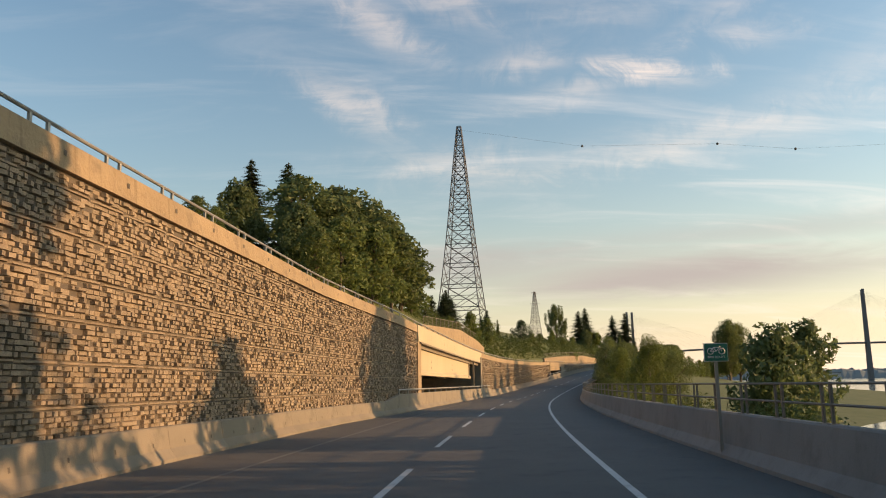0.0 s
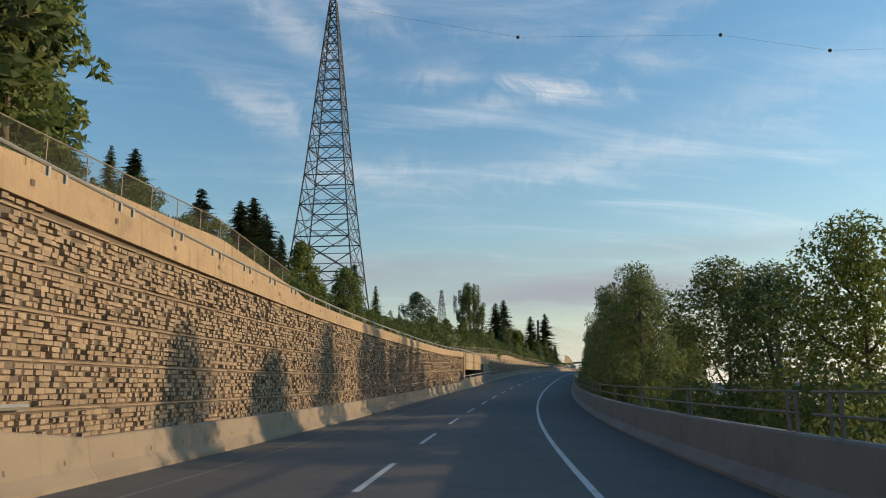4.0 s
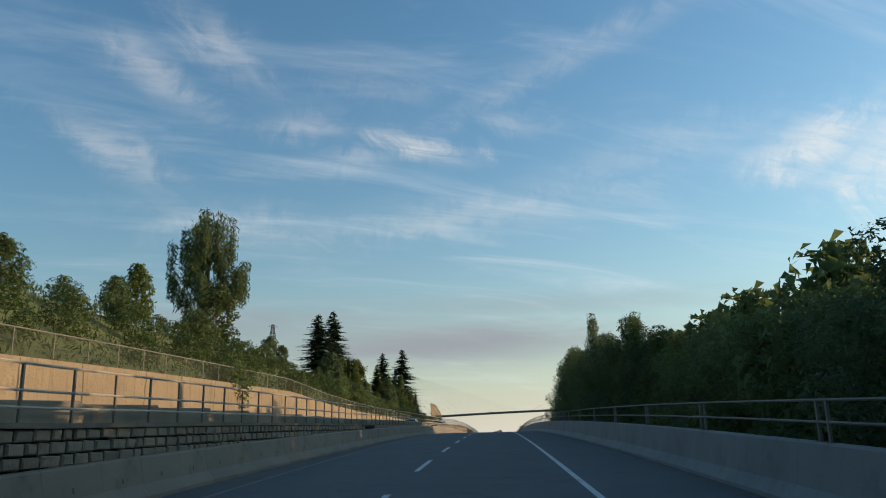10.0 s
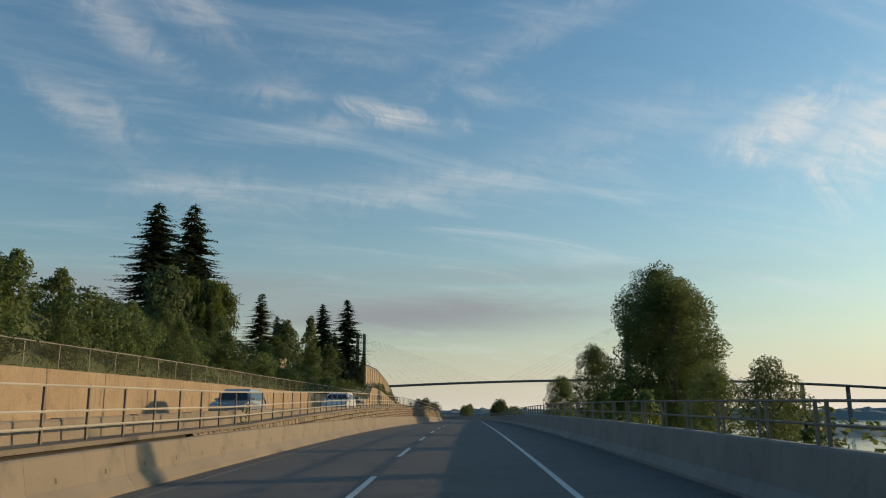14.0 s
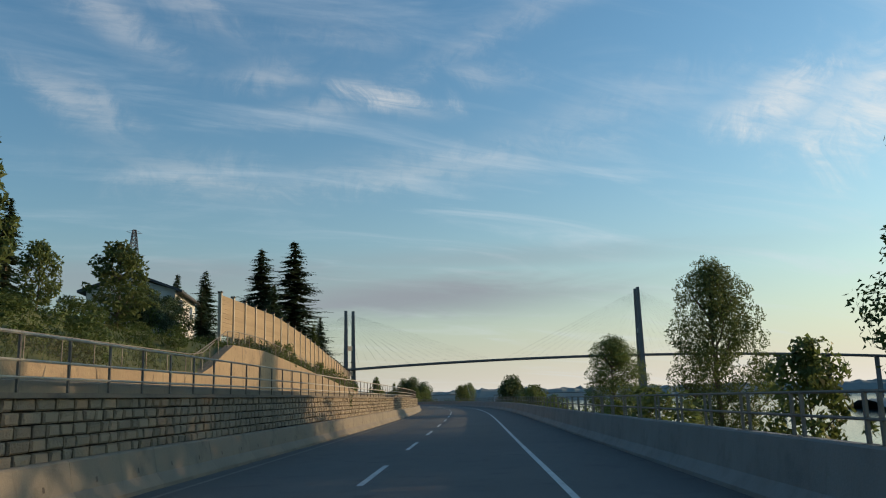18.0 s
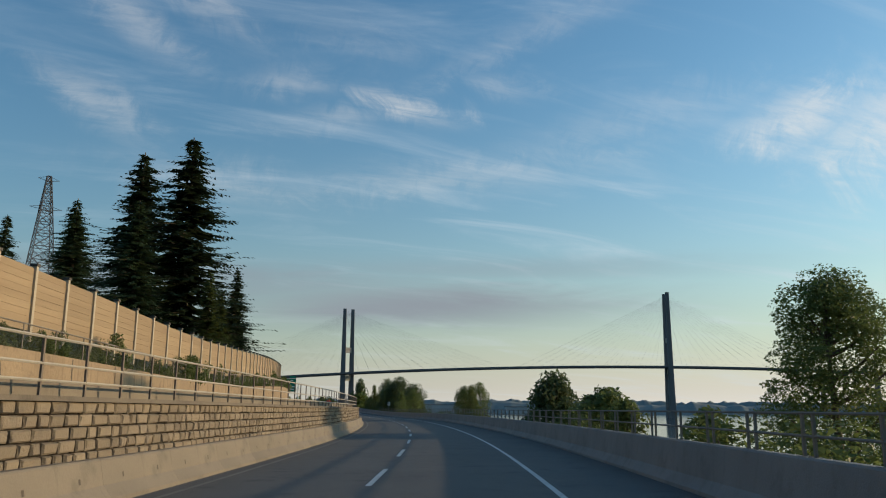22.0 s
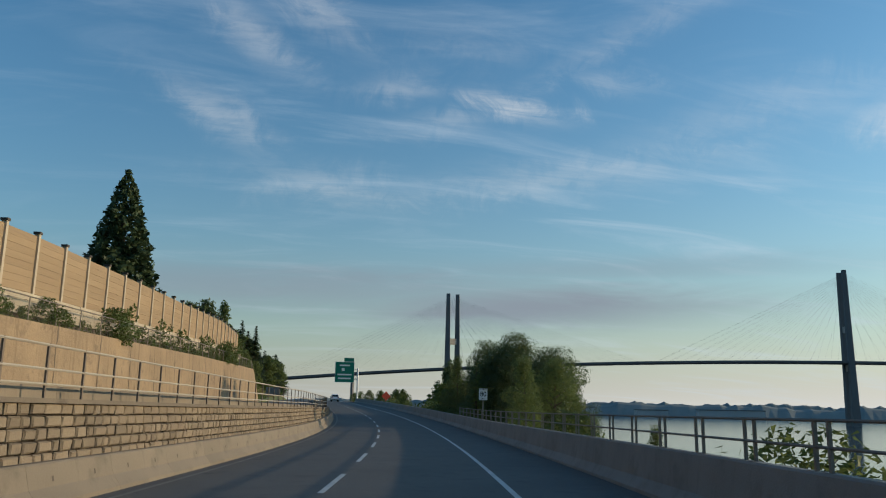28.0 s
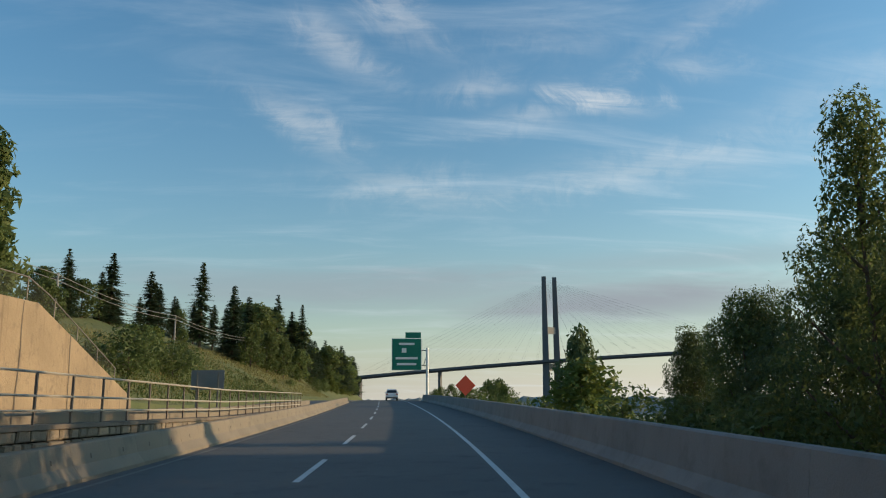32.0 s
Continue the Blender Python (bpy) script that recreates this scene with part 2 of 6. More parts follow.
def leaf_material(name, c1, c2, through_light=0.35):
    m = bpy.data.materials.new(name)
    m.use_nodes = True
    N, L = m.node_tree.nodes, m.node_tree.links
    p = N["Principled BSDF"]
    geo = N.new("ShaderNodeNewGeometry")
    tc = N.new("ShaderNodeTexCoord").outputs["Object"]
    nz = N.new("ShaderNodeTexNoise")
    nz.inputs["Scale"].default_value = 0.9
    L.new(tc, nz.inputs["Vector"])
    fac = N.new("ShaderNodeMath")
    fac.operation = "MULTIPLY_ADD"
    L.new(geo.outputs["Random Per Island"], fac.inputs[0])
    fac.inputs[1].default_value = 0.6
    half = N.new("ShaderNodeMath")
    half.operation = "MULTIPLY"
    L.new(nz.outputs["Fac"], half.inputs[0])
    half.inputs[1].default_value = 0.5
    L.new(half.outputs[0], fac.inputs[2])
    mx = N.new("ShaderNodeMix")
    mx.data_type = "RGBA"
    L.new(fac.outputs[0], mx.inputs[0])
    mx.inputs[6].default_value, mx.inputs[7].default_value = (*c1, 1), (*c2, 1)
    oi = N.new("ShaderNodeObjectInfo")
    hsv = N.new("ShaderNodeHueSaturation")
    vr = N.new("ShaderNodeMapRange")
    L.new(oi.outputs["Random"], vr.inputs[0])
    vr.inputs[3].default_value, vr.inputs[4].default_value = 0.8, 1.25
    L.new(vr.outputs[0], hsv.inputs["Value"])
    L.new(mx.outputs[2], hsv.inputs["Color"])
    L.new(hsv.outputs[0], p.inputs["Base Color"])
    p.inputs["Roughness"].default_value = 0.55
    p.inputs["Specular IOR Level"].default_value = 0.25
    tr = N.new("ShaderNodeBsdfTranslucent")
    L.new(hsv.outputs[0], tr.inputs[0])
    ms = N.new("ShaderNodeMixShader")
    ms.inputs[0].default_value = through_light
    L.new(p.outputs[0], ms.inputs[1])
    L.new(tr.outputs[0], ms.inputs[2])
    L.new(ms.outputs[0], N["Material Output"].inputs[0])
    return m


def plain(name, col, rough=0.5, metal=0.0, spec=0.5, alpha=None):
    m = bpy.data.materials.new(name)
    m.use_nodes = True
    p = m.node_tree.nodes["Principled BSDF"]
    p.inputs["Base Color"].default_value = (*col, 1)
    p.inputs["Roughness"].default_value, p.inputs["Metallic"].default_value = rough, metal
    p.inputs["Specular IOR Level"].default_value = spec
    if alpha is not None:
        p.inputs["Alpha"].default_value = alpha
    return m


ASPHALT = material("asphalt", (0.115, 0.112, 0.107), (0.14, 0.135, 0.127), 3.0, 0.85, 0.35, 60.0, stretch=(1, 1, 1), third=(0.085, 0.084, 0.083), spread=0.02)
PAINT = material("road_paint", (0.62, 0.62, 0.60), (0.48, 0.48, 0.46), 8.0, 0.7, 0.1, 50.0, third=(0.25, 0.25, 0.24))
PAINT_WORN = material("worn_road_paint", (0.20, 0.19, 0.175), (0.14, 0.135, 0.125), 8.0, 0.8, 0.1, 50.0, third=(0.12, 0.117, 0.11))
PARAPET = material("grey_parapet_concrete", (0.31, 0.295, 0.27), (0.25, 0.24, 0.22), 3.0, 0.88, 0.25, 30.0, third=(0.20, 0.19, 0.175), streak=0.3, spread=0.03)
COPING = material("weathered_coping", (0.20, 0.165, 0.125), (0.15, 0.125, 0.10), 3.0, 0.9, 0.35, 20.0, third=(0.10, 0.085, 0.07), spread=0.06)
CONC = material("barrier_concrete", (0.255, 0.212, 0.16), (0.20, 0.168, 0.13), 3.0, 0.88, 0.25, 30.0, third=(0.16, 0.135, 0.105), streak=0.4)
CONC_TAN = material("tan_concrete", (0.37, 0.272, 0.172), (0.27, 0.20, 0.13), 3.5, 0.93, 0.9, 7.0, third=(0.185, 0.14, 0.10), streak=0.6)
CONC_SMOOTH = material("girder_concrete", (0.50, 0.415, 0.285), (0.44, 0.36, 0.245), 1.5, 0.85, 0.12, 30.0, spread=0.05, streak=0.25)
STONE = material("split_stone", (0.33, 0.255, 0.18), (0.265, 0.205, 0.15), 5.0, 0.95, 0.6, 25.0, third=(0.20, 0.165, 0.13), spread=0.36)
JOINT = material("stone_backing", (0.13, 0.105, 0.085), (0.10, 0.085, 0.07), 5.0, 0.95, 0.4)
BLOCK = material("split_block", (0.32, 0.255, 0.178), (0.25, 0.20, 0.145), 5.0, 0.92, 0.7, 22.0, third=(0.21, 0.175, 0.14), spread=0.30)
STEEL = material("galvanised_steel", (0.36, 0.345, 0.31), (0.28, 0.27, 0.245), 5.0, 0.5, 0.05, metal=0.5, spread=0.08)
RAIL = material("pale_rail", (0.44, 0.39, 0.315), (0.36, 0.32, 0.26), 5.0, 0.6, 0.05, metal=0.1, spread=0.06)
RAIL_POST = material("brown_rail_post", (0.21, 0.165, 0.125), (0.15, 0.12, 0.095), 5.0, 0.7, 0.1, metal=0.1)
# near-black colour holds the shade of deep joints; the modelled gaps are shallow
JOINT_SHADE = material("joint_shade", (0.05, 0.04, 0.032), (0.035, 0.03, 0.025), 5.0, 0.95, 0.4)
STEEL_DULL = material("weathered_steel", (0.27, 0.24, 0.20), (0.18, 0.16, 0.14), 5.0, 0.65, 0.1, metal=0.35)
PYLON = material("pylon_steel", (0.15, 0.15, 0.16), (0.11, 0.11, 0.12), 5.0, 0.6, 0.05, metal=0.4)
RUST = material("dark_post", (0.10, 0.085, 0.07), (0.07, 0.06, 0.05), 5.0, 0.7, 0.1)
PLANK = material("noise_wall_panel", (0.37, 0.27, 0.165), (0.30, 0.215, 0.13), 2.0, 0.85, 0.35, 9.0, stretch=(0.35, 0.35, 6.0), third=(0.30, 0.22, 0.14), spread=0.14)
POST = material("noise_wall_post", (0.52, 0.45, 0.34), (0.44, 0.37, 0.28), 4.0, 0.85, 0.2)
SOIL = material("hillside_ground", (0.10, 0.125, 0.045), (0.16, 0.16, 0.065), 2.0, 0.95, 0.7, 6.0, third=(0.10, 0.12, 0.04), spread=0.0)
BARK = material("bark", (0.10, 0.08, 0.06), (0.16, 0.13, 0.10), 6.0, 0.95, 0.6, stretch=(3, 3, 0.5))
WATER = material("river_water", (0.05, 0.075, 0.085), (0.06, 0.085, 0.095), 0.3, 0.12, 0.25, 0.5, spec=0.6, spread=0.0)
BRIDGE = material("bridge_concrete", (0.16, 0.16, 0.165), (0.13, 0.13, 0.135), 0.2, 0.85, 0.05, 2.0, spread=0.03)
LEAF_A = leaf_material("leaf_mid", (0.09, 0.125, 0.042), (0.16, 0.195, 0.065), 0.5)
LEAF_B = leaf_material("leaf_yellow", (0.09, 0.125, 0.028), (0.17, 0.20, 0.05), 0.45)
LEAF_D = leaf_material("leaf_dark", (0.08, 0.115, 0.05), (0.135, 0.17, 0.072), 0.48)
NEEDLE = leaf_material("needles", (0.038, 0.062, 0.030), (0.07, 0.10, 0.045), 0.2)
SCRUB = leaf_material("scrub_leaf", (0.06, 0.098, 0.026), (0.13, 0.16, 0.05), 0.35)
DRY = leaf_material("dry_grass", (0.18, 0.17, 0.06), (0.28, 0.25, 0.10), 0.35)
SIGN_GREEN = plain("sign_green", (0.0, 0.16, 0.105), 0.45)
SIGN_WHITE = plain("sign_white", (0.72, 0.73, 0.72), 0.45)
SIGN_BLACK = plain("sign_black", (0.015, 0.015, 0.017), 0.5)
SIGN_BACK = material("sign_back", (0.25, 0.25, 0.25), (0.20, 0.20, 0.2), 3.0, 0.6, 0.05, metal=0.3)
ORANGE = plain("orange_sign", (0.75, 0.09, 0.04), 0.5)
GLASS = plain("car_glass", (0.02, 0.025, 0.03), 0.08, 0.0, 0.7)
RUBBER = plain("rubber", (0.02, 0.02, 0.02), 0.85)
TAIL = plain("tail_light", (0.35, 0.01, 0.01), 0.3)
LAMP_GLASS = plain("headlight_glass", (0.6, 0.62, 0.65), 0.15)
MESHWIRE = plain("chain_link", (0.09, 0.09, 0.075), 0.8, 0.0, 0.2, 0.16)
SIDING = material("house_siding", (0.66, 0.64, 0.60), (0.58, 0.56, 0.52), 2.0, 0.8, 0.2, stretch=(0.3, 0.3, 8))
ROOFING = material("roof_shingle", (0.10, 0.10, 0.105), (0.075, 0.075, 0.08), 4.0, 0.9, 0.4)
CAB = plain("window_glass", (0.03, 0.035, 0.04), 0.1, 0.0, 0.7)

# ---- the road's line: heading and grade every 20 m from s = -20 ----
HEAD = [-3.2, -4.36, -5.57, -7.04, -8.98, -10.44, -11.68, -13.77, -15.41, -17.08, -18.91, -20.81, -21.34, -21.28, -21.39, -21.29, -21.46, -21.69, -22.05, -22.08,
        -22.13, -21.73, -20.64, -18.92, -16.78, -14.61, -12.5, -10.87, -9.42, -7.67, -5.41, -2.89, -1.37, -0.42, 0.1, 0.4, 0.4, 0.1, -0.4, -1.0]
GRADE = [-0.66, -0.52, -0.5, -0.4, -0.39, -0.35, 0.35, 1.14, 1.7, 2.18, 2.91, 2.62, 1.9, 1.5, 1.14, 0.68, 0.19, -0.19, -0.38, -0.56,
         -0.42, -0.31, -0.39, -0.51, -0.49, -0.33, -0.42, -0.58, -0.61, -0.32, 0.29, 0.76, 0.79, 0.85, 0.84, 0.71, 0.52, 0.3, 0.07, -0.15]
FS = np.arange(-120.0, 1000.1, 2.0)
_k = np.arange(-20, 761, 20.0)
_h, _g = np.radians(np.interp(FS, _k, HEAD)), np.radians(np.interp(FS, _k, GRADE))


def _sum(a):
    return np.concatenate([[0], np.cumsum((a[1:] + a[:-1]) / 2 * 2.0)])


LINE = np.stack([_sum(-np.sin(_h) * np.cos(_g)), _sum(np.cos(_h) * np.cos(_g)), _sum(np.sin(_g))], 1)
LINE -= np.array([np.interp(0, FS, LINE[:, k]) for k in range(3)])


def heading(s):
    return float(np.interp(s, FS, _h))


def rp(s, d, h=0.0):
    """A point s metres along the road, d to the right of the lane's middle, h over the asphalt."""
    a = heading(s)
    return Vector((float(np.interp(s, FS, LINE[:, 0])) + d * math.cos(a), float(np.interp(s, FS, LINE[:, 1])) + d * math.sin(a), float(np.interp(s, FS, LINE[:, 2])) + h))


def at_road(s, d, h=0.0, turn=0.0):
    """A pose there: x to the right of the road, y ahead."""
    return Matrix.Translation(rp(s, d, h)) @ Matrix.Rotation(heading(s) + radians(turn), 4, "Z")


def knots(*pairs):
    xs, ys = [p[0] for p in pairs], [p[1] for p in pairs]
    return lambda s: float(np.interp(s, xs, ys))


LEFT = knots((-120, -6.8), (30, -6.95), (44, -6.3), (60, -6.15), (150, -6.35), (200, -5.95), (260, -5.5), (640, -5.3), (1000, -5.3))      # foot of the left barrier
RIGHT = 4.0                                                                                                                            # foot of the right barrier
WALL1 = knots((-120, 5.7), (20, 5.6), (45, 5.4), (80, 4.9), (100, 4.65), (130, 4.2), (151, 3.75), (160, 3.65), (178.4, 2.95), (178.7, 2.35), (187, 2.0), (196, 1.65), (204, 1.31),
              (218, 1.1), (231, 0.92), (245, 0.85), (258, 0.76), (288, 0.8), (310, 1.2), (341, 1.6), (369, 1.68), (443, 1.5), (535, 1.5), (569, 1.42), (590, 1.15), (605, 0.93), (620, 0.6), (650, 0.3), (1000, 0.2))
UPPER = knots((-120, 4.5), (45, 4.35), (80, 3.9), (130, 3.2), (160, 2.7), (178, 2.1), (204, 1.0), (231, 0.5), (258, 0.35), (310, 0.6), (341, 1.2), (443, 1.1), (535, 1.1), (590, 0.7), (620, 0.2), (660, 0.0), (1000, 0.0))
SIDE2 = knots((-120, -16.0), (90, -15.5), (135, -15.3), (205, -16.3), (345, -16.3), (391, -15.5), (560, -15.2), (640, -14.8), (1000, -15.0))
WALL2 = knots((-120, 5.6), (90, 6.0), (96.5, 6.6), (97, 9.0), (110, 9.3), (122, 9.4), (134, 8.0), (145, 5.8), (160, 4.2), (180, 3.6), (205, 3.5), (220, 3.6), (258, 3.65), (272, 3.05), (290, 2.75), (330, 2.95), (357, 3.2), (386.5, 3.3),
              (391.8, 5.3), (400, 5.35), (422, 4.2), (440, 3.5), (465, 3.05), (480, 3.05), (492, 3.45), (520, 4.15), (552, 4.6), (566, 4.75), (585, 4.9), (600, 4.9), (626, 5.0), (637.5, 1.1), (650, 0.6), (1000, 0.3))


class Shape:
    """Collects faces and makes one mesh of them."""

    def __init__(self):
        self.v, self.f = [], []

    def add(self, verts, faces):
        n = len(self.v)
        self.v.extend(tuple(p) for p in verts)
        self.f.extend(tuple(i + n for i in q) for q in faces)

    def box(self, x0, x1, y0, y1, z0, z1, m=None, taper=1.0):
        cx, cy = (x0 + x1) / 2, (y0 + y1) / 2
        t = taper
        p = [(x0, y0, z0), (x1, y0, z0), (x1, y1, z0), (x0, y1, z0), (cx + (x0 - cx) * t, cy + (y0 - cy) * t, z1), (cx + (x1 - cx) * t, cy + (y0 - cy) * t, z1),
             (cx + (x1 - cx) * t, cy + (y1 - cy) * t, z1), (cx + (x0 - cx) * t, cy + (y1 - cy) * t, z1)]
        if m is not None:
            p = [m @ Vector(q) for q in p]
        self.add(p, [(0, 3, 2, 1), (4, 5, 6, 7), (0, 1, 5, 4), (1, 2, 6, 5), (2, 3, 7, 6), (3, 0, 4, 7)])

    def rod(self, a, b, r0, r1=None, n=6):
        a, b = Vector(a), Vector(b)
        r1 = r0 if r1 is None else r1
        q = (b - a).to_track_quat("Z", "Y")
        ring = [Vector((math.cos(6.2832 * i / n), math.sin(6.2832 * i / n), 0)) for i in range(n)]
        self.add([a + q @ (p * r0) for p in ring] + [b + q @ (p * r1) for p in ring],
                 [(i, (i + 1) % n, n + (i + 1) % n, n + i) for i in range(n)] + [tuple(range(n - 1, -1, -1)), tuple(range(n, 2 * n))])

    def tube(self, pts, radii, n=6):
        base = len(self.v)
        for i, p in enumerate(pts):
            d = (Vector(pts[min(i + 1, len(pts) - 1)]) - Vector(pts[max(i - 1, 0)]))
            q = d.to_track_quat("Z", "Y")
            for k in range(n):
                self.v.append(tuple(Vector(p) + q @ Vector((math.cos(6.2832 * k / n) * radii[i], math.sin(6.2832 * k / n) * radii[i], 0))))
        for i in range(len(pts) - 1):
            for k in range(n):
                self.f.append((base + i * n + k, base + i * n + (k + 1) % n, base + (i + 1) * n + (k + 1) % n, base + (i + 1) * n + k))
        self.f.append(tuple(base + k for k in range(n - 1, -1, -1)))
        self.f.append(tuple(base + (len(pts) - 1) * n + k for k in range(n)))

    def sweep(self, s0, s1, step, section, close=True):
        """A cross section, a function of s that gives (d, h) points, drawn along the road."""
        ss = list(np.arange(s0, s1, step)) + [s1]
        base, n = len(self.v), None
        for s in ss:
            sec = section(s)
            n = len(sec)
            self.v.extend(tuple(rp(s, d, h)) for d, h in sec)
        m = n if close else n - 1
        for i in range(len(ss) - 1):
            for k in range(m):
                self.f.append((base + i * n + k, base + i * n + (k + 1) % n, base + (i + 1) * n + (k + 1) % n, base + (i + 1) * n + k))
        if close:
            self.f.append(tuple(base + k for k in range(n)))
            self.f.append(tuple(base + (len(ss) - 1) * n + k for k in range(n - 1, -1, -1)))

    def mesh(self, name, mat, smooth=False):
        me = bpy.data.meshes.new(name)
        me.from_pydata(self.v, [], self.f)
        me.update()
        bm = bmesh.new()
        bm.from_mesh(me)
        bmesh.ops.recalc_face_normals(bm, faces=bm.faces)
        bm.to_mesh(me)
        bm.free()
        if smooth:
            me.polygons.foreach_set("use_smooth", [True] * len(me.polygons))
        me.materials.append(mat)
        return me

    def raw(self, name, mat):
        me = bpy.data.meshes.new(name)
        me.from_pydata(self.v, [], self.f)
        me.update()
        me.materials.append(mat)
        return me


def part(name, shape, mat, parent, label="", m=None, smooth=False):
    """One mesh object under a thing or a part."""
    me = shape if isinstance(shape, bpy.types.Mesh) else shape.mesh(name, mat, smooth)
    ob = new(name, me)
    ob.parent = parent
    if m is not None:
        ob.matrix_basis = m
    return tagged(ob, label)


def thing(name, label, category, group="", kind="", m=None, mesh=None):
    ob = new(name, mesh)
    if m is not None:
        ob.matrix_basis = m
    return tagged(ob, label, category, group, kind)


def setting(name, shape, mat, label, category, kind="structure", smooth=False):
    return tagged(new(name, shape.mesh(name, mat, smooth)), label, category, "", kind)


# ---- ground, river and far land ----
RIVER_Z = -7.5


def land(s, d):
    """Height of the ground over the road's line."""
    w1, up_h, w2 = WALL1(s), UPPER(s), WALL2(s)
    l1, l2 = LEFT(s) - 0.9, SIDE2(s) - 0.3
    if d > 4.3:
        drop = knots((4.3, -0.25), (5.2, -0.5), (9, -2.2), (16, -4.5), (30, -6.5), (60, -9.0), (140, -16.0))(d)
        return drop
    if d > LEFT(s) - 0.35:
        return -0.25
    if d > l1:
        return -0.25 + (up_h - 0.02) * min(1, max(0, (LEFT(s) - 0.35 - d) / 0.5)) if s > 182 else -0.25
    if d > l2:
        if 51 < s < 86 or 159.5 < s < 178:
            return up_h - 7.4 if s < 86 else up_h - 6.0
        return up_h - 0.25
    hill = knots((-120, 9), (60, 13), (110, 12.5), (150, 9.6), (200, 7.8), (240, 8.0), (300, 7.0), (340, 6.4), (391, 6.5), (440, 5.5), (520, 6.0), (600, 7.5), (640, 4.5), (700, 3.5), (1000, 6.0))(s)
    top = knots((-120, 20), (60, 20), (150, 15), (200, 12.5), (260, 12), (340, 10), (400, 9.0), (520, 9.5), (600, 10.5), (650, 9.5), (720, 12), (1000, 16))(s)
    away = l2 - d
    return float(np.interp(away, [0, 0.6, 7.0, 25.0, 60.0, 200.0], [w2 - 0.25, w2 - 0.15, max(w2 + 0.4, hill), top, top + 4, top + 14]))


ground = Shape()
g_s = list(np.arange(-120, 1000.1, 4.0))
AWAY = [3200, 1400, 600, 260, 120, 75, 50, 36, 27, 21, 16.5, 13, 10.5, 8.5, 7.0, 5.6, 4.4, 3.4, 2.5, 1.8, 1.2, 0.75, 0.55]
far_right = Vector((math.cos(radians(-14)), math.sin(radians(-14)), 0))
rows_g = []
for s in g_s:
    row = []
    s2, l1 = SIDE2(s), LEFT(s)
    cols = [(s2 - a, land(s, max(s2 - a, s2 - 130))) for a in AWAY]
    low_u = UPPER(s) - (7.4 if 51 < s < 85 else 6.0 if 159 < s < 177 else 0.25)
    under = -0.3 if s < 178 or s > 650 else low_u
    cols += [(s2 - 0.45, low_u), (s2 + 1.0, low_u), (-11.0, low_u), (l1 - 1.2, low_u), (l1 - 0.75, under), (l1 - 0.4, -0.3)]
    cols += [(d, land(s, d)) for d in (-4, 0, 3.9, 4.35, 5.2, 7, 9, 12, 16, 22, 30, 42, 60, 90, 140)]
    for d, h in cols:
        if d < s2 - 2:
            h += (noise.noise(Vector((s * 0.05, d * 0.07, 0.3))) * 1.0 + noise.noise(Vector((s * 0.17, d * 0.2, 4.0))) * 0.35) * min(1.0, (s2 - 2 - d) / 8)
        c = max(d, s2 - 130)
        row.append(rp(s, c, h) + far_right * (d - c))
    rows_g.append(row)
n_d = len(rows_g[0])
ground.v = [tuple(p) for row in rows_g for p in row]
ground.f = [(i * n_d + k, i * n_d + k + 1, (i + 1) * n_d + k + 1, (i + 1) * n_d + k) for i in range(len(g_s) - 1) for k in range(n_d - 1)]
setting("ground", ground, SOIL, "grassy hillside and sloping river bank beside the highway", "ground", smooth=True)

water = Shape()
water.add([(-4500, -4500, RIVER_Z), (4500, -4500, RIVER_Z), (4500, 4500, RIVER_Z), (-4500, 4500, RIVER_Z)], [(0, 1, 2, 3)])
setting("water", water, WATER, "calm grey river water reflecting the evening sky", "water")

# ---- the two carriageways ----
road = Shape()
road.sweep(-120, 1000, 4.0, lambda s: [(LEFT(s) - 0.2, 0.0), (LEFT(s) - 0.2, -0.3), (RIGHT + 0.2, -0.3), (RIGHT + 0.2, 0.0)])
ROAD = setting("road", road, ASPHALT, "worn grey asphalt highway with two lanes", "road")
upper = Shape()
upper.sweep(-120, 1000, 4.0, lambda s: [(LEFT(s) - 0.85, UPPER(s)), (LEFT(s) - 0.85, UPPER(s) - 0.35), (SIDE2(s) + 0.05, UPPER(s) - 0.35), (SIDE2(s) + 0.05, UPPER(s))])
setting("upper_road", upper, ASPHALT, "asphalt carriageway for oncoming traffic on the higher level", "road")

for label, d, w, mat in (("solid white edge line", 1.6, 0.12, PAINT), ("worn, nearly bare edge line along the barrier", -5.0, 0.11, PAINT_WORN)):
    line = Shape()
    line.sweep(-120, 900, 3.0, lambda s: [(d - w / 2, 0.006), (d + w / 2, 0.006)], close=False)
    part("edge_line", line, mat, ROAD, label)
dash = Shape()
dash.add([(-0.06, -2.1, 0.006), (0.06, -2.1, 0.006), (0.06, 2.1, 0.006), (-0.06, 2.1, 0.006)], [(0, 1, 2, 3)])
dash_mesh = dash.mesh("lane_dash", PAINT)
DASH = knots((-2, 3.0), (0, 21.2), (4, 57.6), (6, 76.6), (21, 215.2), (27, 270.6), (30, 299.8), (35, 347.0), (38, 375.8), (42, 413.4), (46, 450.7), (54, 523.0), (60, 574.0), (64, 608.9), (90, 843.0))
for i in range(-2, 86):
    s = DASH(i)
    part("lane_dash", dash_mesh, PAINT, ROAD, m=Matrix.Translation(rp(s, -1.84, 0)) @ Matrix.Rotation(heading(s), 4, "Z") @ Matrix.Rotation(math.atan((rp(s + 1, 0).z - rp(s - 1, 0).z) / 2), 4, "X"))


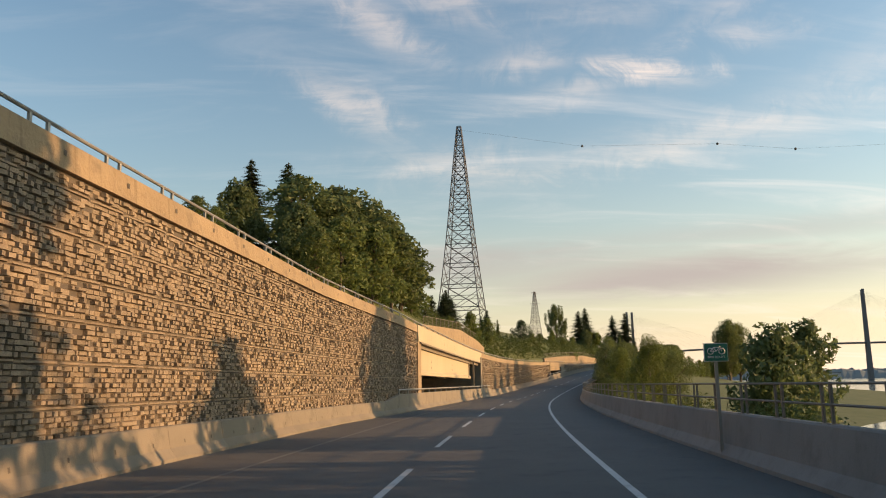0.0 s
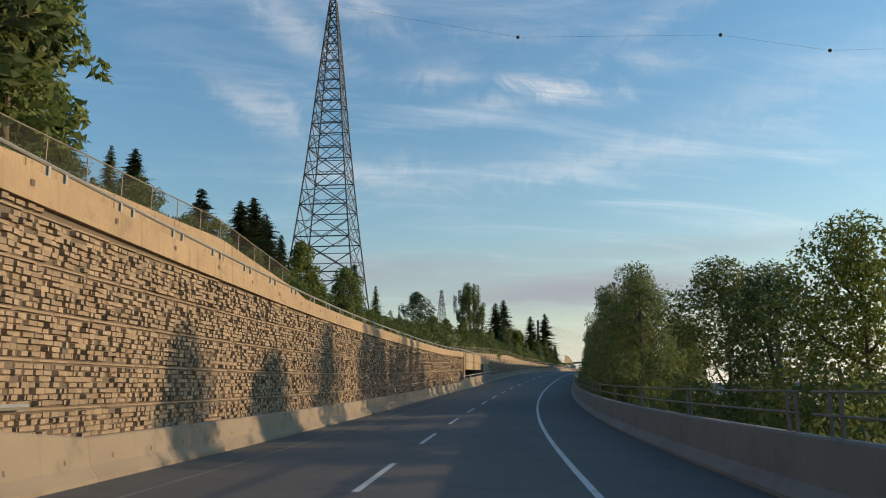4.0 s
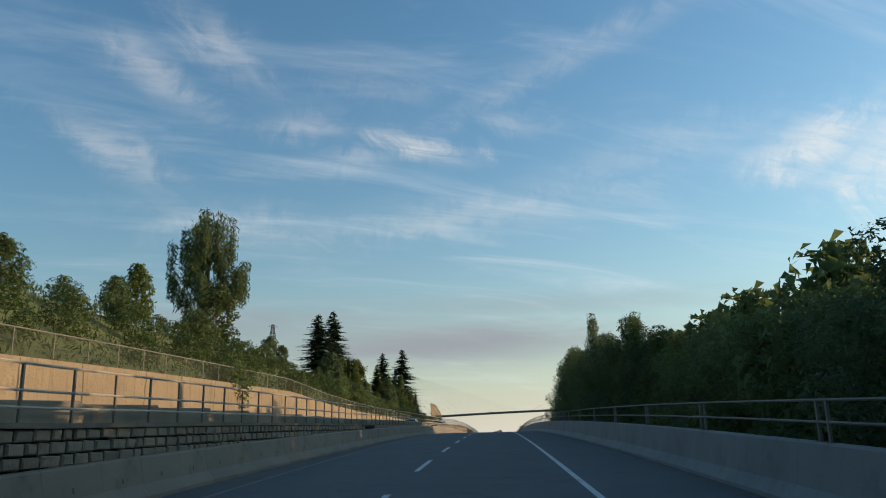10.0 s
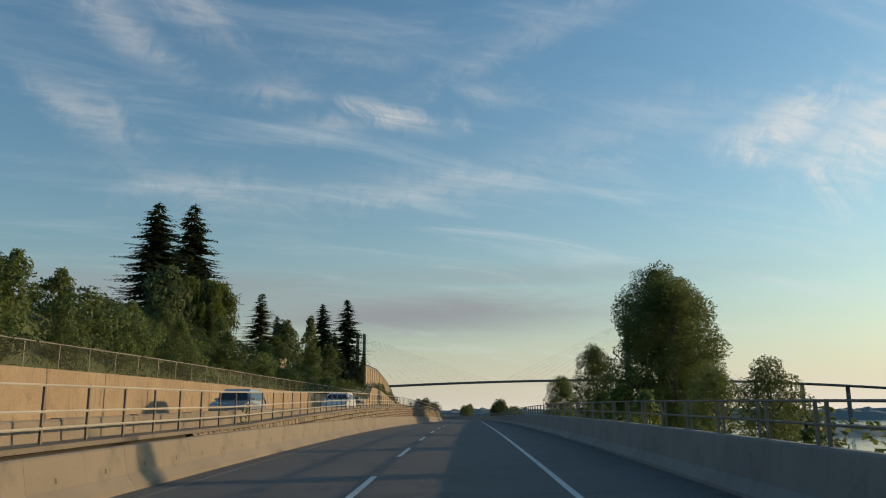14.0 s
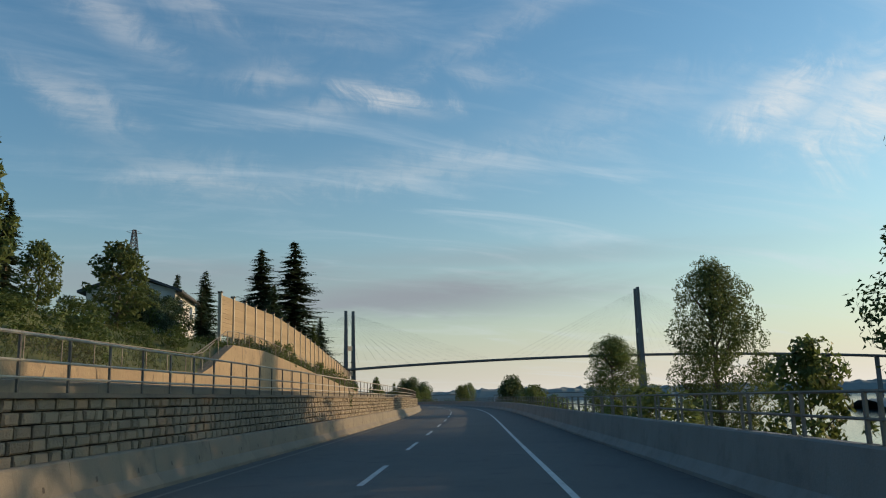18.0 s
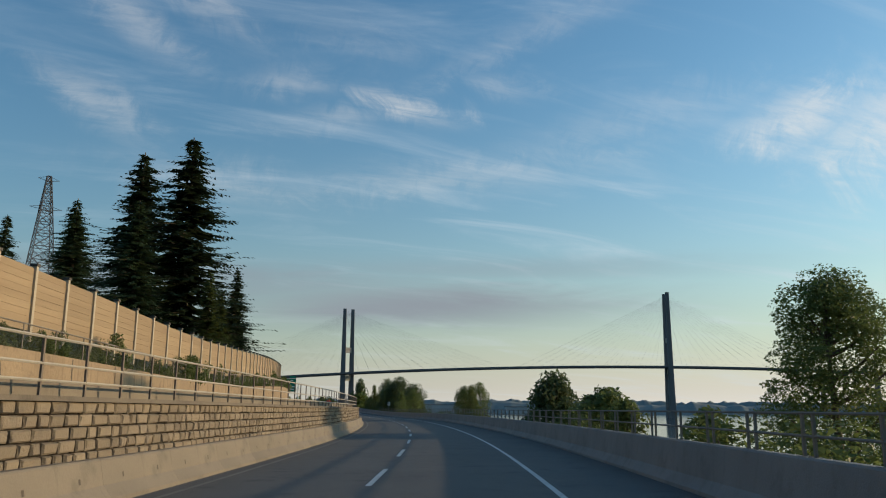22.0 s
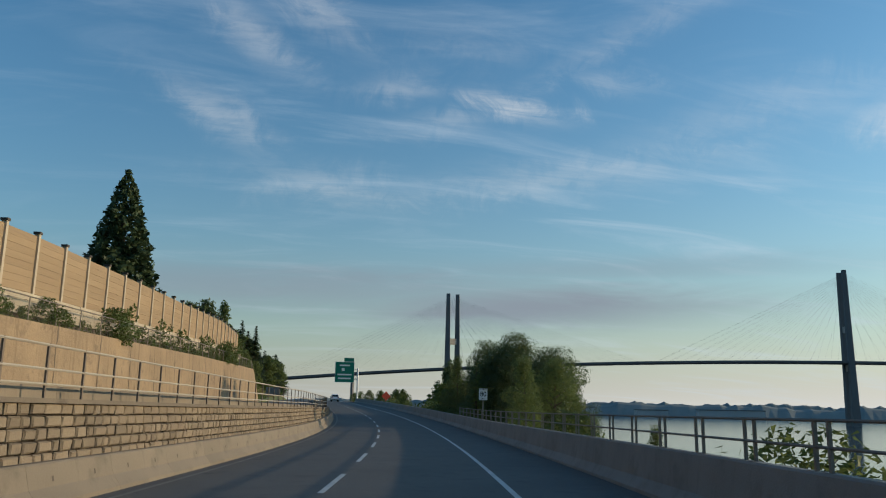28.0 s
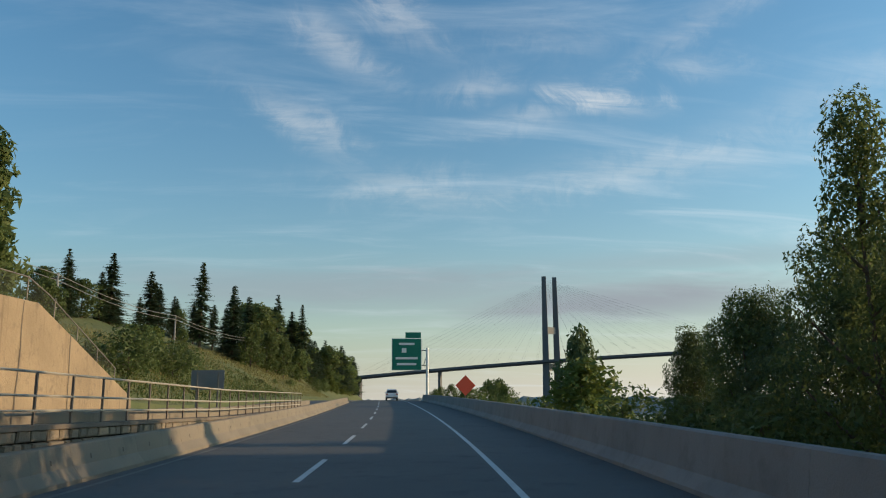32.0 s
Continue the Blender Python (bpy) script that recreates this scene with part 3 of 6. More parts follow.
# ---- barriers ----
def barrier_mesh(length, side, height, name, far_height=None, mat=None, holes=True):
    """A precast jersey barrier; side = 1: its sloped traffic face looks to +x."""
    b = Shape()
    for y, height in ((-length / 2 + 0.003, height), (length / 2 - 0.003, far_height or height)):
        sec = [(0.0, 0.0), (0.0, 0.07), (-0.15, 0.26), (-0.23, height - 0.03), (-0.26, height), (-0.40, height), (-0.43, height - 0.03), (-0.46, 0.0)]
        b.v.extend((x * side, y, z) for x, z in sec)
    n = len(sec)
    b.f = [(k, (k + 1) % n, n + (k + 1) % n, n + k) for k in range(n)] + [tuple(range(n)), tuple(range(2 * n - 1, n - 1, -1))]
    # lifting holes
    lean = 0.08 / (height - 0.29)
    for y in (-length * 0.25, length * 0.25) if holes else ():
        x0, x1 = -0.15 - lean * 0.07 + 0.004, -0.15 - lean * 0.15 + 0.004
        b.add([(side * x0, y - 0.03, 0.33), (side * x0, y + 0.03, 0.33), (side * x1, y + 0.03, 0.41), (side * x1, y - 0.03, 0.41)], [(0, 1, 2, 3)])
    me = b.mesh(name, mat or CONC)
    me.materials.append(JOINT)
    for p in me.polygons:
        if p.area < 0.01 and len(p.vertices) == 4:
            p.material_index = 1
    return me


def along(s, d, h=0.0, length=3.0):
    """The pose of a straight piece whose ends lie on the road's line at that offset."""
    a, b = rp(s - length / 2, d(s - length / 2) if callable(d) else d, h), rp(s + length / 2, d(s + length / 2) if callable(d) else d, h)
    v = b - a
    m = v.to_track_quat("Y", "Z").to_matrix().to_4x4()
    return Matrix.Translation((a + b) / 2) @ m @ Matrix.Diagonal((1, v.length / length, 1, 1))


left_barrier = tagged(new("median_barrier"), "precast concrete barrier with lifting holes and rain stains", "barrier", "", "structure")
lb = barrier_mesh(3.0, 1, 0.71, "barrier_segment")
lb_kinds = {}


def barrier_height(s):
    """Low barrier, raised to carry a rail in front of the two openings, lowest on the last curve."""
    if 42 < s < 93.4 or 158 < s < 181:
        return 1.0
    return 0.71 if s < 405 else 0.65 if s < 480 else 0.61


for i in range(236):
    s = -18.5 + 3.0 * i
    ends = barrier_height(s - 1.5), barrier_height(s + 1.5)
    if ends not in lb_kinds:
        lb_kinds[ends] = barrier_mesh(3.0, 1, ends[0], "barrier_segment", ends[1])
    part("barrier_segment", lb_kinds[ends], CONC, left_barrier, m=along(s, LEFT))
right_barrier = tagged(new("roadside_barrier"), "continuous concrete parapet in shade beside the shoulder", "barrier", "", "structure")
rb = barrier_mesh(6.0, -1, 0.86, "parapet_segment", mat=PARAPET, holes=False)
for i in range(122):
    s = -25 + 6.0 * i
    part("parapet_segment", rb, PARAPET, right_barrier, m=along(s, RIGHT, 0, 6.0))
upper_barrier = tagged(new("upper_barrier"), "precast concrete barrier along the oncoming carriageway", "barrier", "", "structure")
for i in range(156):
    s = 182 + 3.0 * i
    part("barrier_segment", lb, CONC, upper_barrier, m=along(s, lambda q: LEFT(q) - 1.5, UPPER(s)) @ Matrix.Rotation(math.pi, 4, "Z"))

# ---- left retaining wall: rough split stone, two short spans, then split-face block ----
rng = random.Random(4)


def face(s):
    return LEFT(s) - 0.5


wall_a = Shape()
for s0, s1 in ((-60, 49.7), (86.0, 160.3)):
    wall_a.sweep(s0, s1, 3.0, lambda s: [(face(s) - 0.02, -0.2), (face(s) - 0.02, WALL1(s) - 0.5), (face(s) - 0.4, WALL1(s) - 0.5), (face(s) - 0.4, -0.2)])
WALL_STONE = setting("wall_stone", wall_a, JOINT, "tall retaining wall of rough brown split stone with level bands", "wall")
stones, stone_bits = Shape(), []


def stone_verts(w, h, dep):
    i, j = w * 0.5 - 0.005, h * 0.5 - 0.004
    k, l = i * rng.uniform(0.72, 0.92), j * rng.uniform(0.68, 0.9)
    t = rng.uniform(-0.02, 0.02)
    return [(0, -i, -j), (0, i, -j), (0, i, j), (0, -i, j), (dep + t, -k, -l), (dep - t, k, -l), (dep - t, k, l), (dep + t, -k, l)]


STONE_F = [(4, 5, 6, 7), (0, 1, 5, 4), (1, 2, 6, 5), (2, 3, 7, 6), (3, 0, 4, 7)]
stone_meshes = []
for i in range(8):
    q = Shape()
    q.add(stone_verts(rng.uniform(0.12, 0.24), 0.091, rng.uniform(0.03, 0.1)), STONE_F)
    stone_meshes.append(q.mesh("stone", STONE))
for s0, s1 in ((-4.0, 49.5), (86.1, 160.2)):
    for r in range(53):
        z = 0.55 + 0.091 * r
        s = s0 + rng.uniform(0, 0.2)
        flat_row = r % 8 == 7
        while s < s1:
            w = rng.uniform(0.09, 0.27) if not flat_row else rng.uniform(0.6, 1.4)
            if z + 0.07 < WALL1(s) - 0.48 and (flat_row or rng.random() > 0.06):
                m = at_road(s + w / 2, face(s + w / 2) - 0.02, z)
                if 10.0 < s < 11.5 and r < 52 and not flat_row:
                    stone_bits.append((rng.choice(stone_meshes), m))
                else:
                    dep = 0.05 if flat_row else rng.choice((0.01, 0.03, 0.05, 0.06, 0.07, 0.08, 0.10))
                    hh = 0.05 if flat_row else 0.091 * rng.uniform(0.85, 1.2)
                    stones.add([m @ Vector(p) for p in stone_verts(w, hh, dep)], STONE_F)
            s += w
ob = new("stone_facing", stones.raw("stone_facing", STONE))
ob.parent = WALL_STONE
tagged(ob, "rough brown split stones", "", "", "stuff")

cap = Shape()
for s0, s1 in ((-60, 49.7), (86.0, 160.3)):
    cap.sweep(s0, s1, 3.0, lambda s: [(face(s) + 0.10, WALL1(s) - 0.5), (face(s) + 0.06, WALL1(s)), (face(s) - 0.32, WALL1(s)), (face(s) - 0.42, WALL1(s) - 0.5)])
CAP = setting("wall_cap", cap, CONC_TAN, "pale concrete parapet on top of the stone wall", "parapet")
drain = Shape()
drain.add([(0.004, -0.05, -0.05), (0.004, 0.05, -0.05), (0.004, 0.05, 0.05), (0.004, -0.05, 0.05)], [(0, 1, 2, 3)])
drain_mesh = drain.mesh("drain_hole", JOINT)
for s in list(np.arange(-10, 44, 2.2)) + list(np.arange(87, 159, 2.6)):
    part("drain_hole", drain_mesh, JOINT, CAP, m=at_road(s, face(s) + 0.088, WALL1(s) - 0.22))


def span_bridge(s0, s1, low, name_label, past, pier_at, pier_len, pier_top, abut, lip_at, flush):
    """The upper carriageway on girders over a dark opening, with its end piers. flush: the outer girder lies in one plane with the parapet."""
    t = tagged(new("girder_span"), name_label, "bridge span", "", "structure")
    f = lambda s: face(s)
    par = Shape()
    par.sweep(s0 - abut, s1 + past, 3.0, lambda s: [(f(s) + 0.16, WALL1(s) - lip_at), (f(s) + 0.12, WALL1(s) + 0.0), (f(s) - 0.18, WALL1(s)), (f(s) - 0.18, WALL1(s) - lip_at)])
    part("parapet", par, CONC_SMOOTH if not flush else CONC_TAN, t)
    lip = Shape()
    out, thick = (0.175, 0.05) if flush else (0.24, 0.1)
    lip.sweep(s0 - abut * 0.5, s1 if flush else s1 + past, 3.0, lambda s: [(f(s) + out, WALL1(s) - lip_at - thick), (f(s) + out, WALL1(s) - lip_at), (f(s) - 0.3, WALL1(s) - lip_at), (f(s) - 0.3, WALL1(s) - lip_at - thick)])
    part("deck_edge", lip, CONC, t)
    deck = Shape()
    deck.sweep(s0, s1 + past, 3.0, lambda s: [(f(s) - 0.1, WALL1(s) - lip_at - 0.34), (f(s) - 0.1, WALL1(s) - lip_at - 0.1), (SIDE2(s), WALL1(s) - lip_at - 0.1), (SIDE2(s), WALL1(s) - lip_at - 0.34)])
    part("deck_slab", deck, CONC, t)
    for k in range(4):
        gd = Shape()
        o = -0.35 - 2.6 * k + (0.42 if flush and k == 0 else 0.0)
        z1 = lip_at + (0.05 if flush and k == 0 else 0.34)
        foot = 0.0 if flush else 0.12
        gd.sweep(s0, s1, 3.0, lambda s: [(f(s) + o + 0.06 + foot, low(s)), (f(s) + o + 0.06 + foot, low(s) + 0.22), (f(s) + o + 0.06, low(s) + 0.34), (f(s) + o + 0.06, WALL1(s) - z1),
                                         (f(s) + o - 0.3, WALL1(s) - z1), (f(s) + o - 0.3, low(s))])
        part("girder", gd, CONC_SMOOTH if not flush else CONC_TAN, t)
    # a squat pier stands proud at the far end, past a set-back opening
    pier = Shape()
    pier.sweep(pier_at, pier_at + pier_len, pier_len, lambda s: [(f(s) + 0.20, -3.6), (f(s) + 0.20, pier_top), (f(s) - 0.95, pier_top), (f(s) - 0.95, -3.6)])
    part("end_pier", pier, CONC, t)
    rec = Shape()
    inset = -0.13 if flush else 0.8
    rec.sweep(pier_at + 0.02, s1 + past + 0.02, 1.0, lambda s: [(f(s) - inset, -3.6), (f(s) - inset, WALL1(s) - lip_at - (0.003 if flush else 0.11)), (SIDE2(s), WALL1(s) - lip_at - 0.11), (SIDE2(s), -3.6)])
    part("end_wall", rec, CONC, t)
    pier = Shape()
    pier.sweep(s0 - abut, s0, 0.4, lambda s: [(f(s) + 0.12, -3.6), (f(s) + 0.11, WALL1(s) - lip_at - 0.005), (SIDE2(s), WALL1(s) - lip_at - 0.005), (SIDE2(s), -3.6)])
    part("end_pier", pier, CONC_TAN, t)
    back = Shape()
    back.sweep(s0 - 1, s1 + past, 3.0, lambda s: [(SIDE2(s), -3.6), (SIDE2(s), WALL1(s) - lip_at - 0.14), (SIDE2(s) - 0.4, WALL1(s) - lip_at - 0.14), (SIDE2(s) - 0.4, -3.6)])
    part("back_wall", back, CONC, t)
    for s in np.arange(s0 + 4, s1 - 1, 6.0):
        jt = Shape()
        jt.add([(0, -0.006, -lip_at), (0, 0.006, -lip_at), (-0.04, 0.006, -0.0), (-0.04, -0.006, -0.0)], [(0, 1, 2, 3)])
        part("joint", jt, JOINT, t, m=at_road(s, f(s) + 0.165, WALL1(s)))
    return t


SPAN = span_bridge(50.9, 79.4, knots((50, 2.15), (82, 2.02)), "tan concrete girder span carrying the upper road over a dark opening", 6.6, 84.7, 1.3, 4.35, 1.2, 1.06, False)
pipe = Shape()
pipe.tube([rp(77.7, face(77.7) - 0.1, h) for h in (2.15, 3.4)] + [rp(77.75, face(77.75) - 0.1, 3.58), rp(78.0, face(78) - 0.1, 3.66), rp(80.4, face(80.4) + 0.1, 3.68)], [0.05] * 5, 8)
part("drain_pipe", pipe, STEEL_DULL, SPAN, "weathered drain pipe")
post2 = Shape()
post2.box(-0.07, 0.07, -0.07, 0.07, 0.3, 3.78)
part("drain_column", post2, STEEL_DULL, SPAN, m=at_road(79.45, face(79.45) + 0.12))
plate = Shape()
for z in (0.0, 0.42):
    for x in (-0.05, 0.05):
        plate.box(0.0, 0.012, x - 0.035, x + 0.035, z - 0.07, z + 0.07)
for s in (57.3, 68.0):
    part("bearing_plate", plate, STEEL_DULL, SPAN, m=at_road(s, face(s) - 0.285, 2.72))
span_bridge(161.1, 172.4, knots((161, 1.89), (165.6, 1.78), (174.2, 1.56)), "short weathered concrete span over a dark opening", 6.2, 173.55, 0.7, 2.3, 0.85, 0.85, True)

# block wall
wall_b = Shape()
for s0, s1 in ((178.6, 236.0), (276.0, 640.0)):
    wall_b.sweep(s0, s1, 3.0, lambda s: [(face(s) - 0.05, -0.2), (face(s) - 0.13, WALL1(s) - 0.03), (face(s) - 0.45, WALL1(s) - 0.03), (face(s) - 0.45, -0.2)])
WALL_BLOCK = setting("wall_block", wall_b, JOINT_SHADE, "low retaining wall of buff split-face blocks, its joints coloured near-black as if deep", "wall")
blocks, block_bits = Shape(), []


def block_verts(w, h):
    """A split block: a square back, then edges that round over into an uneven face."""
    i, j = w / 2 - rng.uniform(0.022, 0.04), h / 2 - rng.uniform(0.008, 0.015)
    k, l = i - rng.uniform(0.014, 0.034), j - rng.uniform(0.014, 0.028)
    e = rng.uniform(0.0, 0.012)
    c = [rng.uniform(0.02, 0.045) for _ in range(4)]
    t = rng.uniform(-0.012, 0.012)
    return [(-0.06, -i, -j), (-0.06, i, -j), (-0.06, i, j), (-0.06, -i, j), (e, -i, -j + t), (e, i, -j), (e, i, j - abs(t)), (e, -i, j),
            (c[0], -k, -l), (c[1], k, -l), (c[2], k, l), (c[3], -k, l)]


BLOCK_F = [(8, 9, 10, 11)] + [(o + k, o + (k + 1) % 4, o + 4 + (k + 1) % 4, o + 4 + k) for o in (0, 4) for k in range(4)]
BLOCK_W, BLOCK_H = (0.3, 0.37, 0.45, 0.54), 0.187
block_meshes = {}
for w in BLOCK_W:
    block_meshes[w] = []
    for i in range(4):
        q = Shape()
        q.add(block_verts(w, BLOCK_H), BLOCK_F)
        block_meshes[w].append(q.mesh("block", BLOCK))
for s0, s1 in ((178.7, 232.0), (284.0, 622.0)):
    for r in range(10):
        s = s0 + (r % 2) * 0.28
        while s < s1:
            w = rng.choice(BLOCK_W)
            top = WALL1(s + w / 2)
            z = top - 0.125 - BLOCK_H * r
            if z > 0.45:
                m = at_road(s + w / 2, face(s + w / 2) - 0.06 * (z - 0.5) + 0.012, z)
                if 365.0 < s < 388.0:
                    block_bits.append((rng.choice(block_meshes[w]), m))
                else:
                    blocks.add([m @ Vector(p) for p in block_verts(w, BLOCK_H)], BLOCK_F)
            s += w
ob = new("block_facing", blocks.raw("block_facing", BLOCK))
ob.parent = WALL_BLOCK
tagged(ob, "buff split-face blocks", "", "", "stuff")
coping = Shape()
for s0, s1 in ((178.6, 236.0), (276.0, 640.0)):
    coping.sweep(s0, s1, 3.0, lambda s: [(face(s) + 0.05, WALL1(s) - 0.035), (face(s) + 0.05, WALL1(s) + 0.04), (face(s) - 0.5, WALL1(s) + 0.04), (face(s) - 0.5, WALL1(s) - 0.035)])
setting("coping", coping, COPING, "thin concrete coping on the block wall", "coping")


# ---- railings ----
def railing(label, d, base, s0, s1, step, rails, post_r=0.035, pair=0.0, rail_r=0.03, post_h=None, posts=True, mat=STEEL, post_mat=None):
    t = tagged(new("railing"), label, "railing", "", "structure")
    for h in rails:
        ss = list(np.arange(s0, s1, 3.0)) + [s1]
        tb = Shape()
        tb.tube([rp(s, d(s), base(s) + h) for s in ss], [rail_r] * len(ss), 6)
        part("rail", tb, mat, t)
    if posts:
        ph = post_h or max(rails)
        ps = Shape()
        ps.box(-post_r * 0.7, post_r * 0.7, -post_r, post_r, 0, ph + 0.02)
        ps.box(-0.07, 0.07, -0.07, 0.07, 0, 0.015)
        pm = ps.mesh("post", post_mat or mat)
        for s in np.arange(s0 + 0.1, s1, step):
            for o in ((0, pair) if pair else (0,)):
                part("post", pm, post_mat or mat, t, m=at_road(s + o, d(s + o), base(s + o)))
    return t


railing("low galvanised rail on the parapet", lambda s: face(s) - 0.12, WALL1, -20, 178.5, 2.4, (0.27,), pair=0.5, rail_r=0.035, mat=STEEL)
railing("galvanised pipe rail on the barrier", lambda s: LEFT(s) - 0.33, lambda s: 0.99, 43.0, 92.4, 2.6, (0.25,), rail_r=0.05, post_r=0.06)
railing("galvanised pipe rail on the barrier", lambda s: LEFT(s) - 0.33, lambda s: 0.99, 158.8, 180.2, 2.6, (0.25,), rail_r=0.05, post_r=0.06)
railing("three-bar galvanised railing on the block wall", lambda s: face(s) - 0.22, WALL1, 178.8, 640, 1.38, (0.88, 0.50, 0.26), post_r=0.024, rail_r=0.024, mat=RAIL, post_mat=RAIL_POST)
for r0, r1, gap in ((-24, 92, 1.95), (92.5, 118, 6.0), (118.5, 156.5, 1.95), (157.0, 243, 6.0), (243.5, 583.5, 1.95)):
    railing("two-bar steel railing on the parapet", lambda s: RIGHT + 0.33, lambda s: 0.85, r0, r1, gap, (0.56, 0.27), post_r=0.026, pair=0.32, rail_r=0.021, mat=STEEL_DULL)

# ---- upper wall with chain-link fence ----
wall_c = Shape()
for s0, s1 in ((97, 140), (203, 637.5)):
    wall_c.sweep(s0, s1, 1.5, lambda s: [(SIDE2(s), UPPER(s) - 0.6), (SIDE2(s) - 0.1 * (WALL2(s) - UPPER(s)) * 0.4, WALL2(s)), (SIDE2(s) - 0.75, WALL2(s)), (SIDE2(s) - 0.75, UPPER(s) - 0.6)])
WALL_UP = setting("wall_upper", wall_c, CONC_TAN, "tan textured concrete retaining wall with dark joints", "wall")
for s in list(np.arange(100, 138, 5.5)) + list(np.arange(206, 388, 4.8)) + list(np.arange(394, 634, 4.8)):
    hgt = WALL2(s) - UPPER(s)
    jt = Shape()
    y, run, n = 0.0, rng.choice((-0.09, -0.03, 0.03, 0.09)), 8
    for k in range(n + 1):
        z = (hgt - 0.03) * k / n
        wd = rng.uniform(0.022, 0.05)
        jt.v += [(0.006 - 0.04 * z, y - wd, z), (0.006 - 0.04 * z, y + wd, z)]
        y += run * rng.uniform(-0.4, 1.6)
    jt.f = [(2 * k, 2 * k + 1, 2 * k + 3, 2 * k + 2) for k in range(n)]
    part("joint", jt, JOINT, WALL_UP, m=at_road(s, SIDE2(s), UPPER(s)))


def chain_fence(s0, s1, height, label):
    t = tagged(new("chain_link_fence"), label, "fence", "", "structure")
    d = lambda s: SIDE2(s) - 0.45
    ss = list(np.arange(s0, s1, 2.0)) + [s1]
    tb = Shape()
    tb.tube([rp(s, d(s), WALL2(s) + height) for s in ss], [0.03] * len(ss), 6)
    part("top_rail", tb, STEEL_DULL, t)
    ps = Shape()
    ps.rod((0, 0, -0.1), (0, 0, height), 0.028, n=6)
    pm = ps.mesh("post", STEEL_DULL)
    for s in np.arange(s0, s1 + 0.1, 2.6):
        part("post", pm, STEEL_DULL, t, m=at_road(s, d(s), WALL2(s)))
    net = Shape()
    net.sweep(s0, s1, 2.0, lambda s: [(d(s), WALL2(s)), (d(s), WALL2(s) + height - 0.03)], close=False)
    part("wire_mesh", net, MESHWIRE, t, "grey wire mesh")


chain_fence(99, 134, 1.15, "chain-link fence on the upper wall")
chain_fence(205, 389, 1.05, "chain-link fence on the tan wall")
chain_fence(391.5, 636.0, 1.0, "chain-link fence on the tan wall below the bank")
stair_rail = tagged(new("chain_link_fence"), "short stepped fence at the wall's end", "fence", "", "structure")
for a, b in ((385.5, 391.5),):
    tb = Shape()
    tb.tube([rp(a, SIDE2(a) - 0.6, 4.2), rp(b, SIDE2(b) - 0.45, 6.2)], [0.03, 0.03], 6)
    part("top_rail", tb, STEEL_DULL, stair_rail)
    for k in range(4):
        s = a + (b - a) * k / 4
        q = Shape()
        q.rod((0, 0, -0.6), (0, 0, 0.95), 0.028)
        part("post", q, STEEL_DULL, stair_rail, m=at_road(s, SIDE2(s) - 0.55, 3.25 + 2.0 * k / 4))

# ---- noise wall on the bank ----
N_TOP = knots((391, 8.9), (409, 9.0), (425, 8.1), (441, 7.1), (465, 6.4), (475, 6.35), (490, 6.7), (520, 7.7), (557, 8.7), (585, 8.95), (606, 9.4), (640, 8.9))
N_LOW = knots((391, 6.6), (409, 6.6), (441, 5.0), (465, 4.4), (490, 4.6), (557, 6.3), (606, 7.0), (640, 6.8))
N_D = -17.0
NOISE = tagged(new("noise_wall"), "tan timber-look noise wall with pale posts along the bank", "noise wall", "", "structure")
for i in range(83):
    s = 393.0 + 2.95 * i
    if s > 621.5:
        break
    t0, t1, b0, b1 = N_TOP(s) - 0.06, N_TOP(s + 2.95) - 0.06, N_LOW(s) - 0.5, N_LOW(s + 2.95) - 0.5
    p = Shape()
    rows_n = 9
    single = s > 529
    for r in range(rows_n):
        if single:
            p = Shape()
        a0, a1 = b0 + (t0 - b0) * r / rows_n, b0 + (t0 - b0) * (r + 1) / rows_n - 0.008
        c0, c1 = b1 + (t1 - b1) * r / rows_n, b1 + (t1 - b1) * (r + 1) / rows_n - 0.008
        o = 0.006 * (r % 2)
        p.add([(0.03 + o, 0.1, a0), (0.03 + o, 2.86, c0), (0.03 + o, 2.86, c1), (0.03 + o, 0.1, a1), (-0.05, 0.1, a0), (-0.05, 2.86, c0), (-0.05, 2.86, c1), (-0.05, 0.1, a1)],
              [(0, 1, 2, 3), (7, 6, 5, 4), (3, 2, 6, 7), (0, 4, 5, 1), (1, 5, 6, 2), (0, 3, 7, 4)])
        if single:
            part("plank", p, PLANK, NOISE, m=at_road(s, N_D))
    if not single:
        part("panel", p, PLANK, NOISE, m=at_road(s, N_D))
    q = Shape()
    q.box(-0.11, 0.11, -0.09, 0.09, N_LOW(s) - 0.9, N_TOP(s) + 0.05)
    post = part("post", q, POST, NOISE, m=at_road(s, N_D + 0.02))
    q = Shape()
    q.box(-0.15, 0.15, -0.13, 0.13, N_TOP(s) + 0.05, N_TOP(s) + 0.16)
    part("cap", q, RUST, post, "dark post cap")

